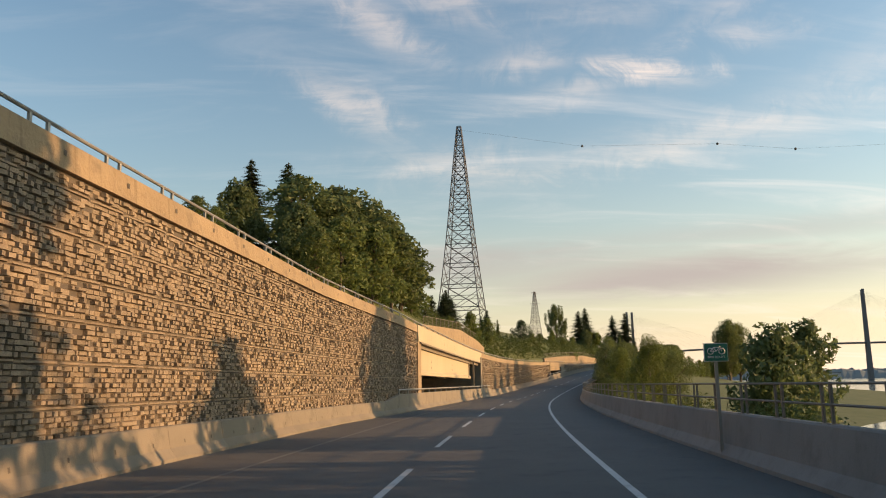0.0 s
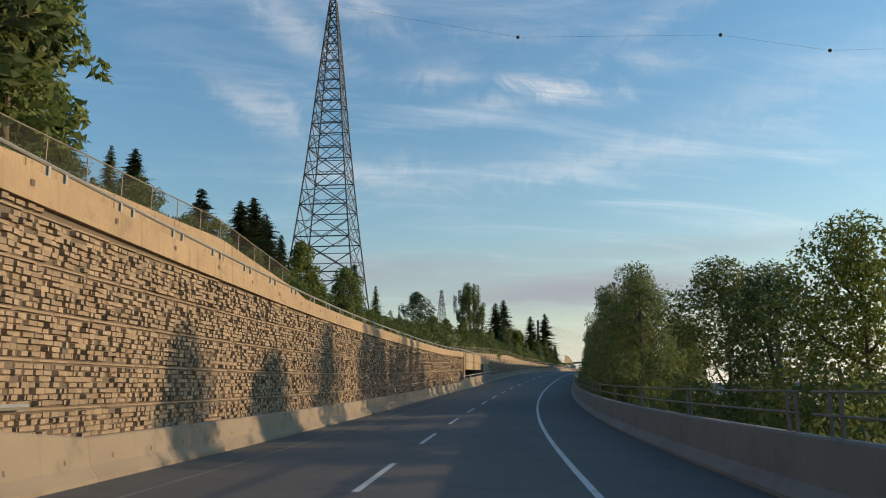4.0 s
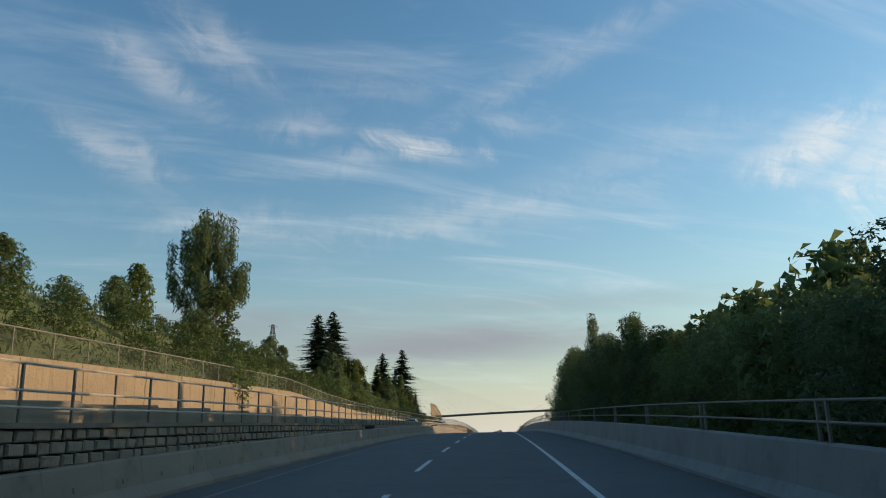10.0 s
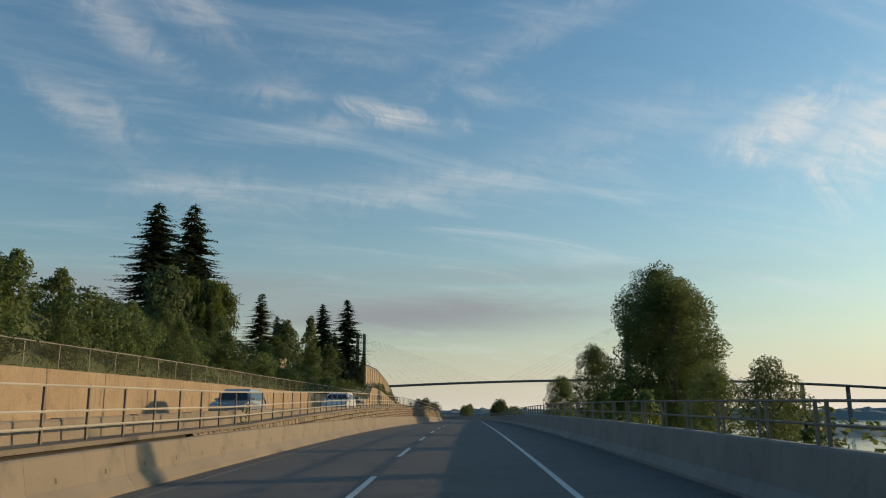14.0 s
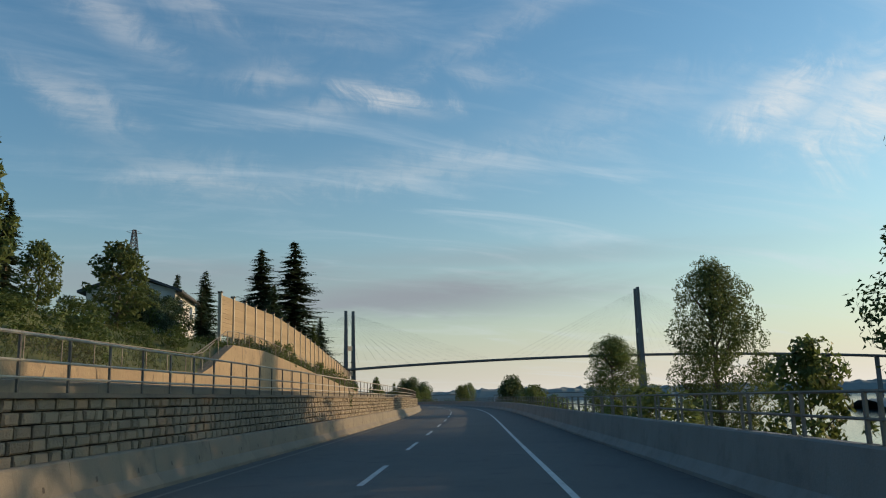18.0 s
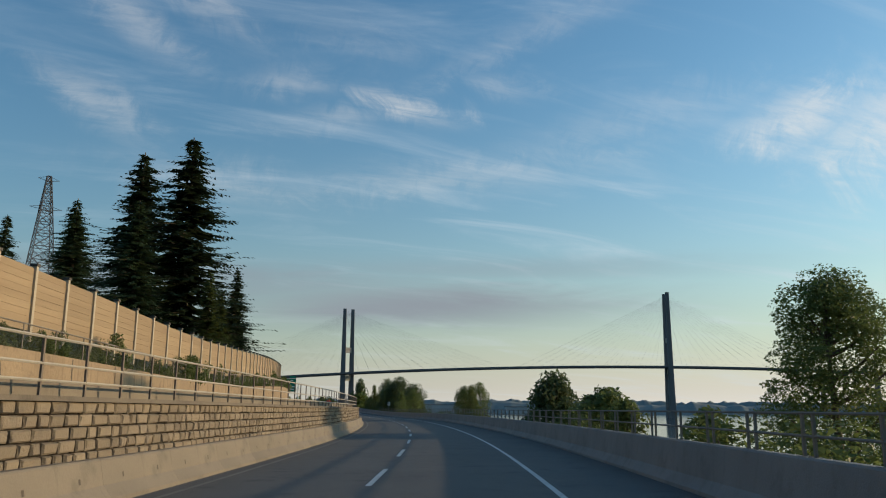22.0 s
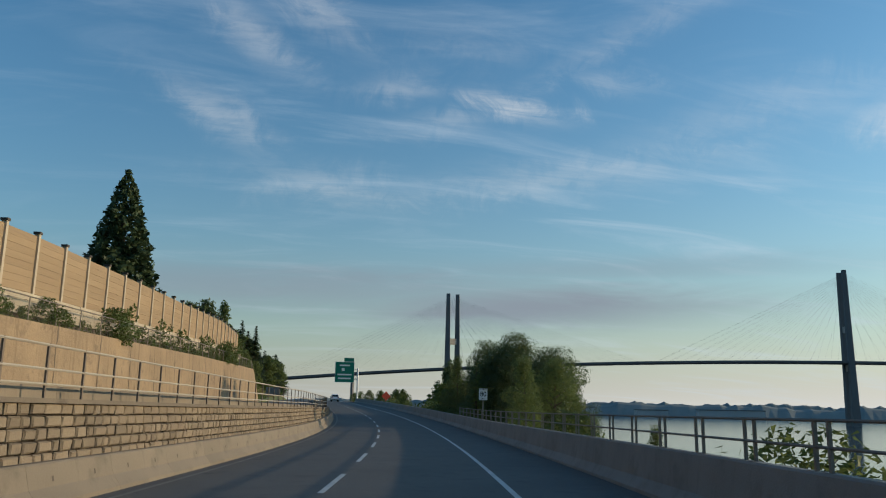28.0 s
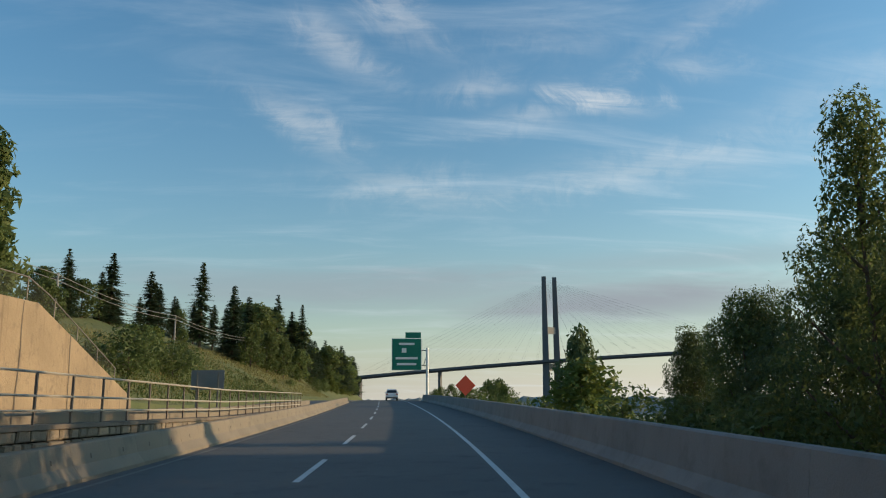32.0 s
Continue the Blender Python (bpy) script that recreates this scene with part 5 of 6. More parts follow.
# hill side
for kind, s, d, top, wide in (
        ("alder", 66, -30, 17.0, 1.3), ("alder", 61, -26, 15.5, 1.2), ("alder", 73, -34, 21.0, 1.2), ("round", 80, -33, 24.5, 0.9), ("round", 80, -25.5, 21.5, 0.9), ("tall", 87, -28.5, 26.5, 1.6), ("fir", 92, -37, 30.5, 1.1), ("fir", 98, -34.5, 31.5, 1.2), ("round", 90, -24.5, 24.5, 0.95), ("tall", 97, -26.5, 27.5, 1.7), ("round", 103, -24.5, 27.0, 0.95), ("round", 110, -24.0, 26.5, 0.85), ("alder", 116, -24.5, 24.0, 1.0), ("fir", 116, -27.5, 27.0, 1.3), ("cedar", 114, -21.8, 17.5, 1.3), ("alder", 74, -21.5, 17.5, 1.2), ("alder", 82, -21.5, 20.0, 1.2), ("alder", 91, -20.5, 21.0, 1.2), ("alder", 99, -20.2, 22.0, 1.2), ("tall", 106, -20.8, 22.5, 1.5), ("alder", 111, -20.6, 21.0, 1.1),
        ("fir", 106, -30, 30.0, 1.3), ("cedar", 119, -20.6, 14.0, 1.2), ("fir2", 129, -25, 17.0, 1.5), ("fir2", 139, -25, 16.6, 1.9), ("fir", 146.5, -25, 17.2, 1.7), ("fir", 150.5, -25.5, 18.4, 1.6), ("fir2", 153.5, -25.5, 17.4, 1.6), ("fir", 166, -29, 17.5, 1.2), ("gold", 150, -20.5, 14.0, 0.9), ("alder", 154, -20, 10.5, 1.2), ("birch", 158, -22, 12.0, 1.4), ("alder", 164, -20.5, 13.2, 1.0), ("alder", 145, -20, 10.5, 1.2), ("fir", 128, -34, 24.0, 1.3), ("fir", 136, -36, 24.5, 1.3), ("alder", 138, -20, 11.5, 1.2), ("alder", 130, -19.5, 12.0, 1.2),
        ("fir2", 176, -25, 14.2, 1.5), ("fir2", 181, -25, 15.6, 1.6), ("cedar", 192, -25.5, 13.6, 1.2), ("alder", 170, -21, 9.4, 1.2), ("birch", 164, -20.5, 10.0, 1.2), ("cedar", 199, -24, 10.5, 1.0), ("pine", 207, -23.4, 13.8, 1.2), ("alder", 214, -22.5, 10.2, 1.2), ("alder", 221, -24, 10.4, 1.2), ("alder", 230, -24, 9.6, 1.2), ("weep", 265, -26.7, 21.4, 1.0), ("alder", 259, -23.4, 13.0, 1.1), ("bush2", 250, -21.5, 9.5, 1.2), ("gold", 244, -23.5, 11.8, 1.0), ("alder", 240, -23, 10.2, 1.1),
        ("alder", 277, -24, 10.6, 1.1), ("alder", 289, -26, 11.0, 1.1), ("bush2", 298, -22, 7.8, 1.2), ("pine", 318, -40, 14.0, 0.9), ("fir", 357, -37.5, 26.0, 1.5), ("fir", 365, -36.1, 28.0, 1.35), ("fir", 371, -37, 22.0, 1.5), ("cedar", 361, -25.5, 15.5, 1.7), ("weep_gold", 355.5, -30.4, 16.6, 1.1), ("round", 369.5, -24.5, 13.4, 0.75), ("alder", 362, -24, 10.5, 1.2), ("alder", 344, -25, 10.6, 1.2), ("cedar", 338, -24, 11.0, 1.1), ("round", 350, -33, 17.0, 0.9), ("alder", 330, -25, 9.6, 1.1), ("alder", 376, -23.5, 9.4, 1.2),
        ("alder", 352, -22, 8.6, 1.2), ("birch", 374.5, -22.2, 14.6, 0.8), ("fir", 391, -31, 15.6, 1.2), ("fir2", 385, -29, 14.0, 1.3), ("alder", 381, -23, 10.4, 1.0), ("alder", 389, -22.3, 11.9, 1.15), ("alder", 398, -24.5, 10.6, 1.1), ("fir2", 412, -27, 13.4, 1.2), ("alder", 393, -22, 8.6, 1.1), ("fir2", 420, -30, 14.0, 1.1), ("fir2", 443, -27.5, 13.6, 1.2),
        ("fir", 456, -26, 15.0, 1.3), ("fir2", 463, -27, 13.0, 1.2), ("fir", 522.8, -29.0, 37.6, 1.3), ("fir", 529, -36.7, 37.0, 1.35), ("fir", 553.6, -52, 35.7, 1.1), ("fir", 487, -32, 19.0, 1.2), ("fir", 531, -23, 21.0, 1.1), ("fir2", 544, -27, 20, 1.3), ("fir2", 535, -24, 17, 1.4), ("cedar", 515, -24.5, 18, 1.2), ("cedar", 531, -25, 18, 1.2), ("cedar", 522, -24, 16, 1.3), ("fir", 512, -33, 26, 1.1), ("sequoia", 602.3, -26.6, 23.2, 1.14),
        ("round", 627, -21.5, 13.6, 0.8), ("alder", 620, -22.5, 12.6, 1.0), ("alder", 641, -24, 9.4, 1.0), ("alder", 652, -26, 9.6, 1.1), ("fir2", 612, -24, 12.5, 1.0), ("fir2", 622, -25, 12.0, 1.0), ("alder", 632, -21, 10.4, 1.0), ("birch", 630.5, -19.6, 13.8, 0.8), ("bush2", 648, -18.5, 6.0, 1.1), ("alder", 655, -19.5, 6.4, 0.9), ("bush2", 661, -19, 5.6, 1.2)):
    plant(kind, s, d, top, wide)
# the wooded skyline beyond the end of the walls, set back above an open grass bank
# thick growth on the slope over the tan wall, and the shaded hedge below the white house
for kind, s, d, top, wide in (("alder", 297, -20.5, 8.4, 0.8), ("alder", 302, -21, 8.6, 0.8), ("bush2", 306, -19.5, 7.4, 1.1), ("alder", 308, -22, 8.8, 0.8), ("bush2", 312, -19.5, 6.6, 1.2), ("alder", 317, -22, 7.9, 0.9), ("bush2", 321, -19.5, 6.4, 1.2), ("alder", 326, -22, 8.0, 0.9), ("bush2", 330, -19.5, 6.6, 1.2), ("alder", 336, -21.5, 8.2, 0.9),
                              ("bush2", 341, -19.5, 6.8, 1.2), ("alder", 348, -21.5, 8.6, 0.9), ("bush2", 316, -17.6, 5.2, 0.9), ("bush2", 292, -19.5, 7.0, 1.1), ("bush2", 296, -18.2, 5.6, 1.0), ("bush2", 301, -18.0, 5.4, 1.0), ("bush2", 288, -18.3, 5.8, 1.0), ("bush2", 307, -17.9, 5.2, 1.0), ("alder", 287, -21, 8.0, 0.8),
                              ("pine", 396.5, -23, 9.4, 1.2), ("pine", 400.5, -23.5, 9.9, 1.2), ("pine", 404.5, -24.5, 10.4, 1.2), ("pine", 409, -28, 11.6, 1.1), ("fir2", 405.5, -22.5, 11.2, 1.3), ("pine", 392.5, -22, 8.6, 1.2)):
    plant(kind, s, d, top, wide)
for kind, s, d, top, wide in (("fir", 681, -36, 16.9, 1.1), ("fir2", 686, -37.5, 15.4, 1.3), ("fir", 695, -36, 18.9, 1.2), ("fir", 712, -36, 19.2, 1.35), ("fir", 735, -34, 24.6, 1.0), ("fir2", 744, -30, 21.6, 1.2), ("fir", 752, -32, 21.0, 1.1), ("fir", 778, -27, 24.6, 0.9),
                              ("fir", 800, -24, 25.0, 0.8), ("alder", 744, -26.5, 14.5, 1.0), ("alder", 757, -25.5, 14.0, 1.1), ("alder", 770, -24.0, 13.0, 1.1), ("alder", 786, -22.5, 12.4, 1.1),
                              ("gold", 664, -21.5, 7.0, 1.0), ("alder", 669, -23.0, 7.0, 1.0), ("bush2", 673, -20.5, 5.4, 1.2), ("bush2", 658, -20.0, 5.8, 1.2), ("bush2", 706, -20.5, 3.6, 1.1), ("bush", 716, -20.0, 3.2, 1.2), ("bush2", 735, -20.5, 3.8, 1.2), ("bush2", 752, -20.0, 4.2, 1.3), ("alder", 700, -28.0, 9.6, 0.9)):
    plant(kind, s, d, top, wide)
skyline = knots((676, 15.5), (695, 18.0), (712, 18.0), (735, 21.5), (778, 23.5), (830, 24.0), (920, 22.0), (990, 20.0))
for i in range(64):
    s = 677 + 4.9 * i + rng.uniform(-1.5, 1.5)
    d = float(np.interp(s, [676, 735, 800, 860, 1000], [-37, -35, -25, -20, -18])) - rng.uniform(0, 6)
    plant(rng.choice(("fir", "fir2", "fir", "fir2", "alder")), s, d, max(land(s, d) + 5.0, skyline(s) * rng.uniform(0.72, 0.98)), rng.uniform(1.1, 1.5))
for i in range(16):
    s = 790 + 12.0 * i
    d = -18.5 - rng.uniform(0, 3)
    plant(rng.choice(("alder", "bush2", "alder", "gold")), s, d, land(s, d) + rng.uniform(2.5, 5.5), rng.uniform(0.9, 1.3))
# scrub on the slopes
low_growth = []
for i in range(190):
    s = 116 + 1.46 * i + rng.uniform(-0.8, 0.8)
    d = SIDE2(s) - (1.6 + 8.0 * ((i * 0.618) % 1.0))
    b = land(s, d)
    low_growth.append((rng.choice(("bush", "bush", "bush2_far", "bush", "brush")), s, d, b, b + rng.uniform(0.9, 2.3), rng.uniform(1.0, 1.5)))
thicket("hillside_scrub", "tangled green scrub covering the slope", low_growth)
low_growth = []
for i in range(34):
    s = 396 + 6.6 * i + rng.uniform(-1.5, 1.5)
    d = N_D - rng.uniform(3.0, 7.5)
    b = land(s, d)
    low_growth.append((rng.choice(("bush", "bush2_far")), s, d, b, b + rng.uniform(0.8, 1.8), rng.uniform(0.9, 1.4)))
thicket("hilltop_scrub", "low green scrub behind the noise wall", low_growth)
low_growth = []
for i in range(150):
    s = 396 + 1.52 * i + rng.uniform(-0.8, 0.8)
    d = rng.uniform(N_D + 0.9, SIDE2(s) - 0.8)
    tall = rng.random() ** 2
    low_growth.append((rng.choice(("brush", "bush", "bush")), s, d, WALL2(s) - 0.2, WALL2(s) + 0.6 + 1.7 * tall, rng.uniform(0.7, 1.15)))
thicket("terrace_weeds", "weeds growing along the ledge between the walls", low_growth)
plant("bush2", 244.5, SIDE2(244.5) - 0.5, 5.2, 0.9, base=2.4)
plant("brush", 379.4, LEFT(379.4) - 0.5, 1.95, 0.45, base=1.15)
plant("brush", 289.0, LEFT(289.0) - 0.75, 1.45, 0.5, base=0.7)
for i in range(26):
    s = 586 + 6.2 * i
    plant("brush", s, 6.0 + rng.uniform(0, 0.6), 1.05 + rng.uniform(-0.1, 0.25), 0.8, base=-0.5)

# weeds and grass, uncounted
cs = []
for _ in range(80000):
    s = nrng.uniform(105, 720)
    d = SIDE2(s) - 0.9 - abs(nrng.normal()) * 6
    cs.append(tuple(rp(s, d, land(s, d) + nrng.uniform(0.0, 0.5))))
ob = new("hillside_grass", quads("hillside_grass", SCRUB, leaves(np.array(cs), 0.17, -0.7, 2.2)[:, :3]))
tagged(ob, "rough green grass and weeds on the slope", "grass", "", "stuff")
cs = []
for _ in range(26000):
    s = nrng.uniform(640, 800)
    d = nrng.uniform(-33, -16.4)
    cs.append(tuple(rp(s, d, land(s, d) + nrng.uniform(0.0, 0.35))))
ob = new("dry_grass", quads("dry_grass", DRY, leaves(np.array(cs), 0.17, -0.7, 2.2)[:, :3]))
tagged(ob, "dry yellow grass on the open bank", "grass", "", "stuff")
cs = []
for _ in range(24000):
    s = nrng.uniform(-10, 720)
    d = 4.9 + abs(nrng.normal()) * 5
    cs.append(tuple(rp(s, d, land(s, d) + nrng.uniform(0.0, 0.5))))
ob = new("bank_grass", quads("bank_grass", SCRUB, leaves(np.array(cs), 0.2, -0.6, 2.0)[:, :3]))
tagged(ob, "tall green weeds on the river bank", "grass", "", "stuff")


# ---- pylons ----
def pylon(height, base, waist_z, label, bar=0.16, panels=13, single=False):
    """A square lattice tower, tapering to a point, with cross arms near the top."""
    t = tagged(new("pylon"), label, "pylon")
    half = lambda z: base / 2 * (1 - z / height) ** 1.0 * (1 - 0.10 * math.sin(math.pi * min(1, z / height))) + 0.55
    corners = [(1, 1), (1, -1), (-1, -1), (-1, 1)]
    zs = [0.0]
    for i in range(panels):
        zs.append(zs[-1] + height * 0.145 * 0.93 ** i)
    k = height / zs[-1]
    zs = [z * k for z in zs]
    for cx, cy in corners:
        leg = Shape()
        leg.tube([(cx * half(z), cy * half(z), z) for z in zs], [bar] * len(zs), 4)
        part("leg", leg, PYLON, t)
    rest = Shape()
    for i, (z0, z1) in enumerate(zip(zs[:-1], zs[1:])):
        zm = (z0 + z1) / 2
        for (ax, ay), (bx, by) in zip(corners, corners[1:] + corners[:1]):
            a0, b0 = Vector((ax * half(z0), ay * half(z0), z0)), Vector((bx * half(z0), by * half(z0), z0))
            a1, b1 = Vector((ax * half(z1), ay * half(z1), z1)), Vector((bx * half(z1), by * half(z1), z1))
            am, bm_ = Vector((ax * half(zm), ay * half(zm), zm)), Vector((bx * half(zm), by * half(zm), zm))
            foot = (a0 + b0) / 2
            for p0, p1, w in ((a1, b1, 0.75), (a0, b1, 0.55), (b0, a1, 0.55), (am, bm_, 0.45), (foot, am, 0.4), (foot, bm_, 0.4)):
                if single and i < 12:
                    br = Shape()
                    br.rod(p0, p1, bar * w, n=4)
                    part("brace", br, PYLON, t)
                else:
                    rest.rod(p0, p1, bar * w, n=4)
    tagged(part("bracing", rest, PYLON, t), kind="stuff")
    return t


PY = pylon(62.0, 12.4, 30, "tall steel lattice power pylon on the hill", single=True)
PY.matrix_basis = at_road(215.5, -43.0, 11.0, 8)
PY2 = pylon(52.0, 11.0, 30, "distant steel lattice power pylon")
PY2.matrix_basis = at_road(674, -79.0, 16.0, 20)
for k, (dz, ds) in enumerate(((0.0, 3.0), (-9.0, 4.5))):
    arm = Shape()
    z = 52 * 0.97 + dz
    for sg in (-1, 1):
        arm.rod((0, 0, z), (sg * ds, 0, z + 0.6), 0.12, 0.07, 4)
        arm.rod((0, 0, z + 1.6), (sg * ds, 0, z + 0.6), 0.08, 0.05, 4)
    part("cross_arm", arm, PYLON, PY2)


# ---- cable-stayed bridge ----
# pale warm copy of the bridge concrete: sunlight on the crossbeams, put into colour
BRIDGE_SUNLIT = material("sunlit_bridge_concrete", (0.42, 0.38, 0.33), (0.36, 0.33, 0.29), 0.2, 0.85, 0.05, 2.0, spread=0.03)


def bridge():
    t = tagged(new("cable_stayed_bridge"), "long concrete cable-stayed bridge with twin-legged towers", "bridge")
    A, B = Vector((276.0, 1112.0, 0)), Vector((570.0, 1031.0, 0))
    ax = (B - A).normalized()
    side = Vector((-ax.y, ax.x, 0))
    span = (B - A).length
    rise = lambda x: 40.0 - 0.000095 * (x - 300.0) ** 2
    deck_z = lambda x: max(6.0, rise(x))
    deck = Shape()
    xs = np.arange(-260, 760, 15.0)
    for i, x in enumerate(xs):
        p = A + ax * float(x)
        z = deck_z(x)
        for o, dz in ((-8, 1.1), (8, 1.1), (8, -0.4), (5, -1.1), (-5, -1.1), (-8, -0.4)):
            q = p + side * o
            deck.v.append((q.x, q.y, z + dz))
    for i in range(len(xs) - 1):
        for k in range(6):
            deck.f.append((i * 6 + k, i * 6 + (k + 1) % 6, i * 6 + 6 + (k + 1) % 6, i * 6 + 6 + k))
    part("deck", deck, BRIDGE, t)
    for x, top, nm in ((0.0, 91.5, "a"), (span, 111.2, "b")):
        p = A + ax * x
        across = Matrix.Rotation(radians(-52 if nm == "a" else -8), 3, "Z") @ side
        wide = 4.9 if nm == "a" else 7.6
        for sg in (-1, 1):
            leg = Shape()
            foot, knee, head = p + across * (sg * wide), p + across * (sg * wide * 0.97), p + across * (sg * wide * 0.92)
            leg.v = []
            for q, z, w in ((foot, RIVER_Z - 1, 2.8), (knee, deck_z(x) - 2, 2.2), (head, top, 1.5)):
                for u, v in ((-w, -w * 0.8), (w, -w * 0.8), (w, w * 0.8), (-w, w * 0.8)):
                    r = q + ax * u + side * v
                    leg.v.append((r.x, r.y, z))
            for i in range(2):
                for k in range(4):
                    leg.f.append((i * 4 + k, i * 4 + (k + 1) % 4, i * 4 + 4 + (k + 1) % 4, i * 4 + 4 + k))
            leg.f.append((8, 9, 10, 11))
            part("tower_leg", leg, BRIDGE, t)
        for z in (deck_z(x) - 4, deck_z(x) + (top - deck_z(x)) * 0.36):
            bm_ = Shape()
            c = p.copy()
            m = Matrix.Translation((c.x, c.y, z)) @ Matrix.Rotation(math.atan2(across.y, across.x), 4, "Z")
            bm_.box(-wide, wide, -1.0, 1.0, -2.4, 2.4, m)
            part("crossbeam", bm_, BRIDGE_SUNLIT, t, "concrete crossbeam with sunlight put into its pale colour")
        for k in range(1, 15):
            for sg in (-1, 1):
                xe = x + sg * k * span * 0.034
                for sd in (-1, 1):
                    a = p + side * (sd * 6.5)
                    b = A + ax * xe + side * (sd * 7.0)
                    stay = Shape()
                    stay.rod((a.x, a.y, top - 3 - 0.8 * (14 - k)), (b.x, b.y, deck_z(xe) + 1), 0.035, n=3)
                    part("stay_cable", stay, BRIDGE, t)
    for x in (span + 150, span + 205, span + 260, span + 320, span + 380, -80, -140):
        p = A + ax * x
        col = Shape()
        m = Matrix.Translation((p.x, p.y, RIVER_Z - 1)) @ Matrix.Rotation(math.atan2(ax.y, ax.x), 4, "Z")
        col.box(-0.8, 0.8, -3.2, 3.2, 0, deck_z(x) - RIVER_Z, m)
        part("pier", col, BRIDGE, t)
    return t


bridge()

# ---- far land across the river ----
# distance haze is put into this even pale grey-green; no mist is modelled
HAZY_WOODS = material("haze_paled_woods", (0.19, 0.22, 0.22), (0.23, 0.25, 0.24), 0.02, 0.95, 0.0, 0.1, spread=0.0)


def far_ridge(points, height, seed, label):
    """A long low wooded bank, its top uneven."""
    r = random.Random(seed)
    sh, n = Shape(), 0
    for (x0, y0), (x1, y1) in zip(points[:-1], points[1:]):
        ln = math.hypot(x1 - x0, y1 - y0)
        for i in range(int(ln / 9)):
            f = i * 9 / ln
            x, y = x0 + (x1 - x0) * f, y0 + (y1 - y0) * f
            h = height * (0.75 + 0.35 * noise.noise(Vector((x * 0.01, y * 0.01, seed))) + 0.25 * noise.noise(Vector((x * 0.06, y * 0.06, seed + 3)))) * r.uniform(0.94, 1.06)
            nx, ny = -(y1 - y0) / ln, (x1 - x0) / ln
            for w, hh in ((-40, -1.0), (-12, h * 0.85), (0, h), (14, h * 0.9), (45, -1.0)):
                sh.v.append((x + nx * w, y + ny * w, RIVER_Z + hh))
            n += 1
    for i in range(n - 1):
        for k in range(4):
            sh.f.append((i * 5 + k, i * 5 + k + 1, i * 5 + 6 + k, i * 5 + 5 + k))
    ob = tagged(new("far_shore", sh.mesh("far_shore", HAZY_WOODS)), label, "shore", "", "structure")
    return ob


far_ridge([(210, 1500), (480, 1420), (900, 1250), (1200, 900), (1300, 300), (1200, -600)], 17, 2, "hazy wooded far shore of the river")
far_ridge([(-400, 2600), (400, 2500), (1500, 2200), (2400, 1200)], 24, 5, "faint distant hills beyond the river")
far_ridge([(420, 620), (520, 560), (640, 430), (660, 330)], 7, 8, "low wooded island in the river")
SHED = material("warehouse_wall", (0.45, 0.46, 0.47), (0.38, 0.39, 0.4), 0.2, 0.7, 0.0, 1.0)
for x, y, w, h, a in ((470, 1395, 60, 10, -12), (560, 1365, 34, 8, -15), (385, 1430, 40, 16, -10), (640, 1330, 70, 9, -20), (1050, 700, 60, 9, -80)):
    t = tagged(new("warehouse"), "long pale riverside warehouse", "building", "riverside sheds")
    t.matrix_basis = Matrix.Translation((x, y, RIVER_Z)) @ Matrix.Rotation(radians(a), 4, "Z")
    b = Shape()
    b.box(-w / 2, w / 2, -40, -22, 0, h)
    part("wall", b, SHED, t)
    b = Shape()
    b.box(-w / 2 - 0.6, w / 2 + 0.6, -40.6, -21.4, h, h + 0.7)
    part("roof", b, ROOFING, t)


# ---- road signs ----
def lettering(text, size, mat, parent, m, name="lettering"):
    c = bpy.data.curves.new(name, "FONT")
    c.body, c.size, c.align_x, c.align_y, c.extrude = text, size, "CENTER", "CENTER", 0.004
    c.materials.append(mat)
    ob = new(name, c)
    ob.parent = parent
    ob.matrix_basis = m
    return ob


def facing(s, d, h, turn=0.0):
    """A pose whose x is to the right and whose y is up on a board that looks back at the traffic."""
    return at_road(s, d, h, turn) @ Matrix.Rotation(radians(90), 4, "X")


def board(w, h, mat, parent, m, name="board", edge=0.04):
    b = Shape()
    b.box(-w / 2, w / 2, -h / 2, h / 2, -0.02, 0.02)
    return part(name, b, mat, parent, m=m)


sl = tagged(new("speed_limit_sign"), "white maximum 80 km/h sign on a steel post", "road sign")
sl.matrix_basis = at_road(571.6, 4.42, -0.10) @ Matrix.Diagonal((0.9, 0.9, 0.96, 1))
q = Shape()
q.box(-0.03, 0.03, -0.03, 0.03, -0.7, 2.9)
part("post", q, STEEL, sl)
fm = Matrix.Rotation(radians(90), 4, "X")
board(0.60, 0.75, SIGN_BLACK, sl, Matrix.Translation((0, -0.05, 2.55)) @ fm, "border")
board(0.57, 0.72, SIGN_WHITE, sl, Matrix.Translation((0, -0.06, 2.55)) @ fm, "face")
lettering("80", 0.44, SIGN_BLACK, sl, Matrix.Translation((0, -0.09, 2.55)) @ fm, "number")
lettering("MAXIMUM", 0.10, SIGN_BLACK, sl, Matrix.Translation((0, -0.09, 2.83)) @ fm, "upper_word")
lettering("km/h", 0.12, SIGN_BLACK, sl, Matrix.Translation((0, -0.09, 2.27)) @ fm, "lower_word")

gs = tagged(new("overhead_sign"), "large green guide sign on a cantilever over the road", "road sign")
gs.matrix_basis = at_road(715, -1.1, 0)
q = Shape()
q.rod((6.6, 0, -0.5), (6.6, 0, 8.0), 0.24, 0.2, 10)
part("mast", q, SIGN_WHITE, gs)
q = Shape()
for z in (5.3, 7.6):
    q.rod((6.6, 0, z), (1.2, 0, z), 0.09, n=6)
for x in (2.0, 3.4, 4.8, 6.0):
    q.rod((x, 0, 5.3), (x + 0.8, 0, 7.6), 0.05, n=5)
part("arm", q, STEEL, gs)
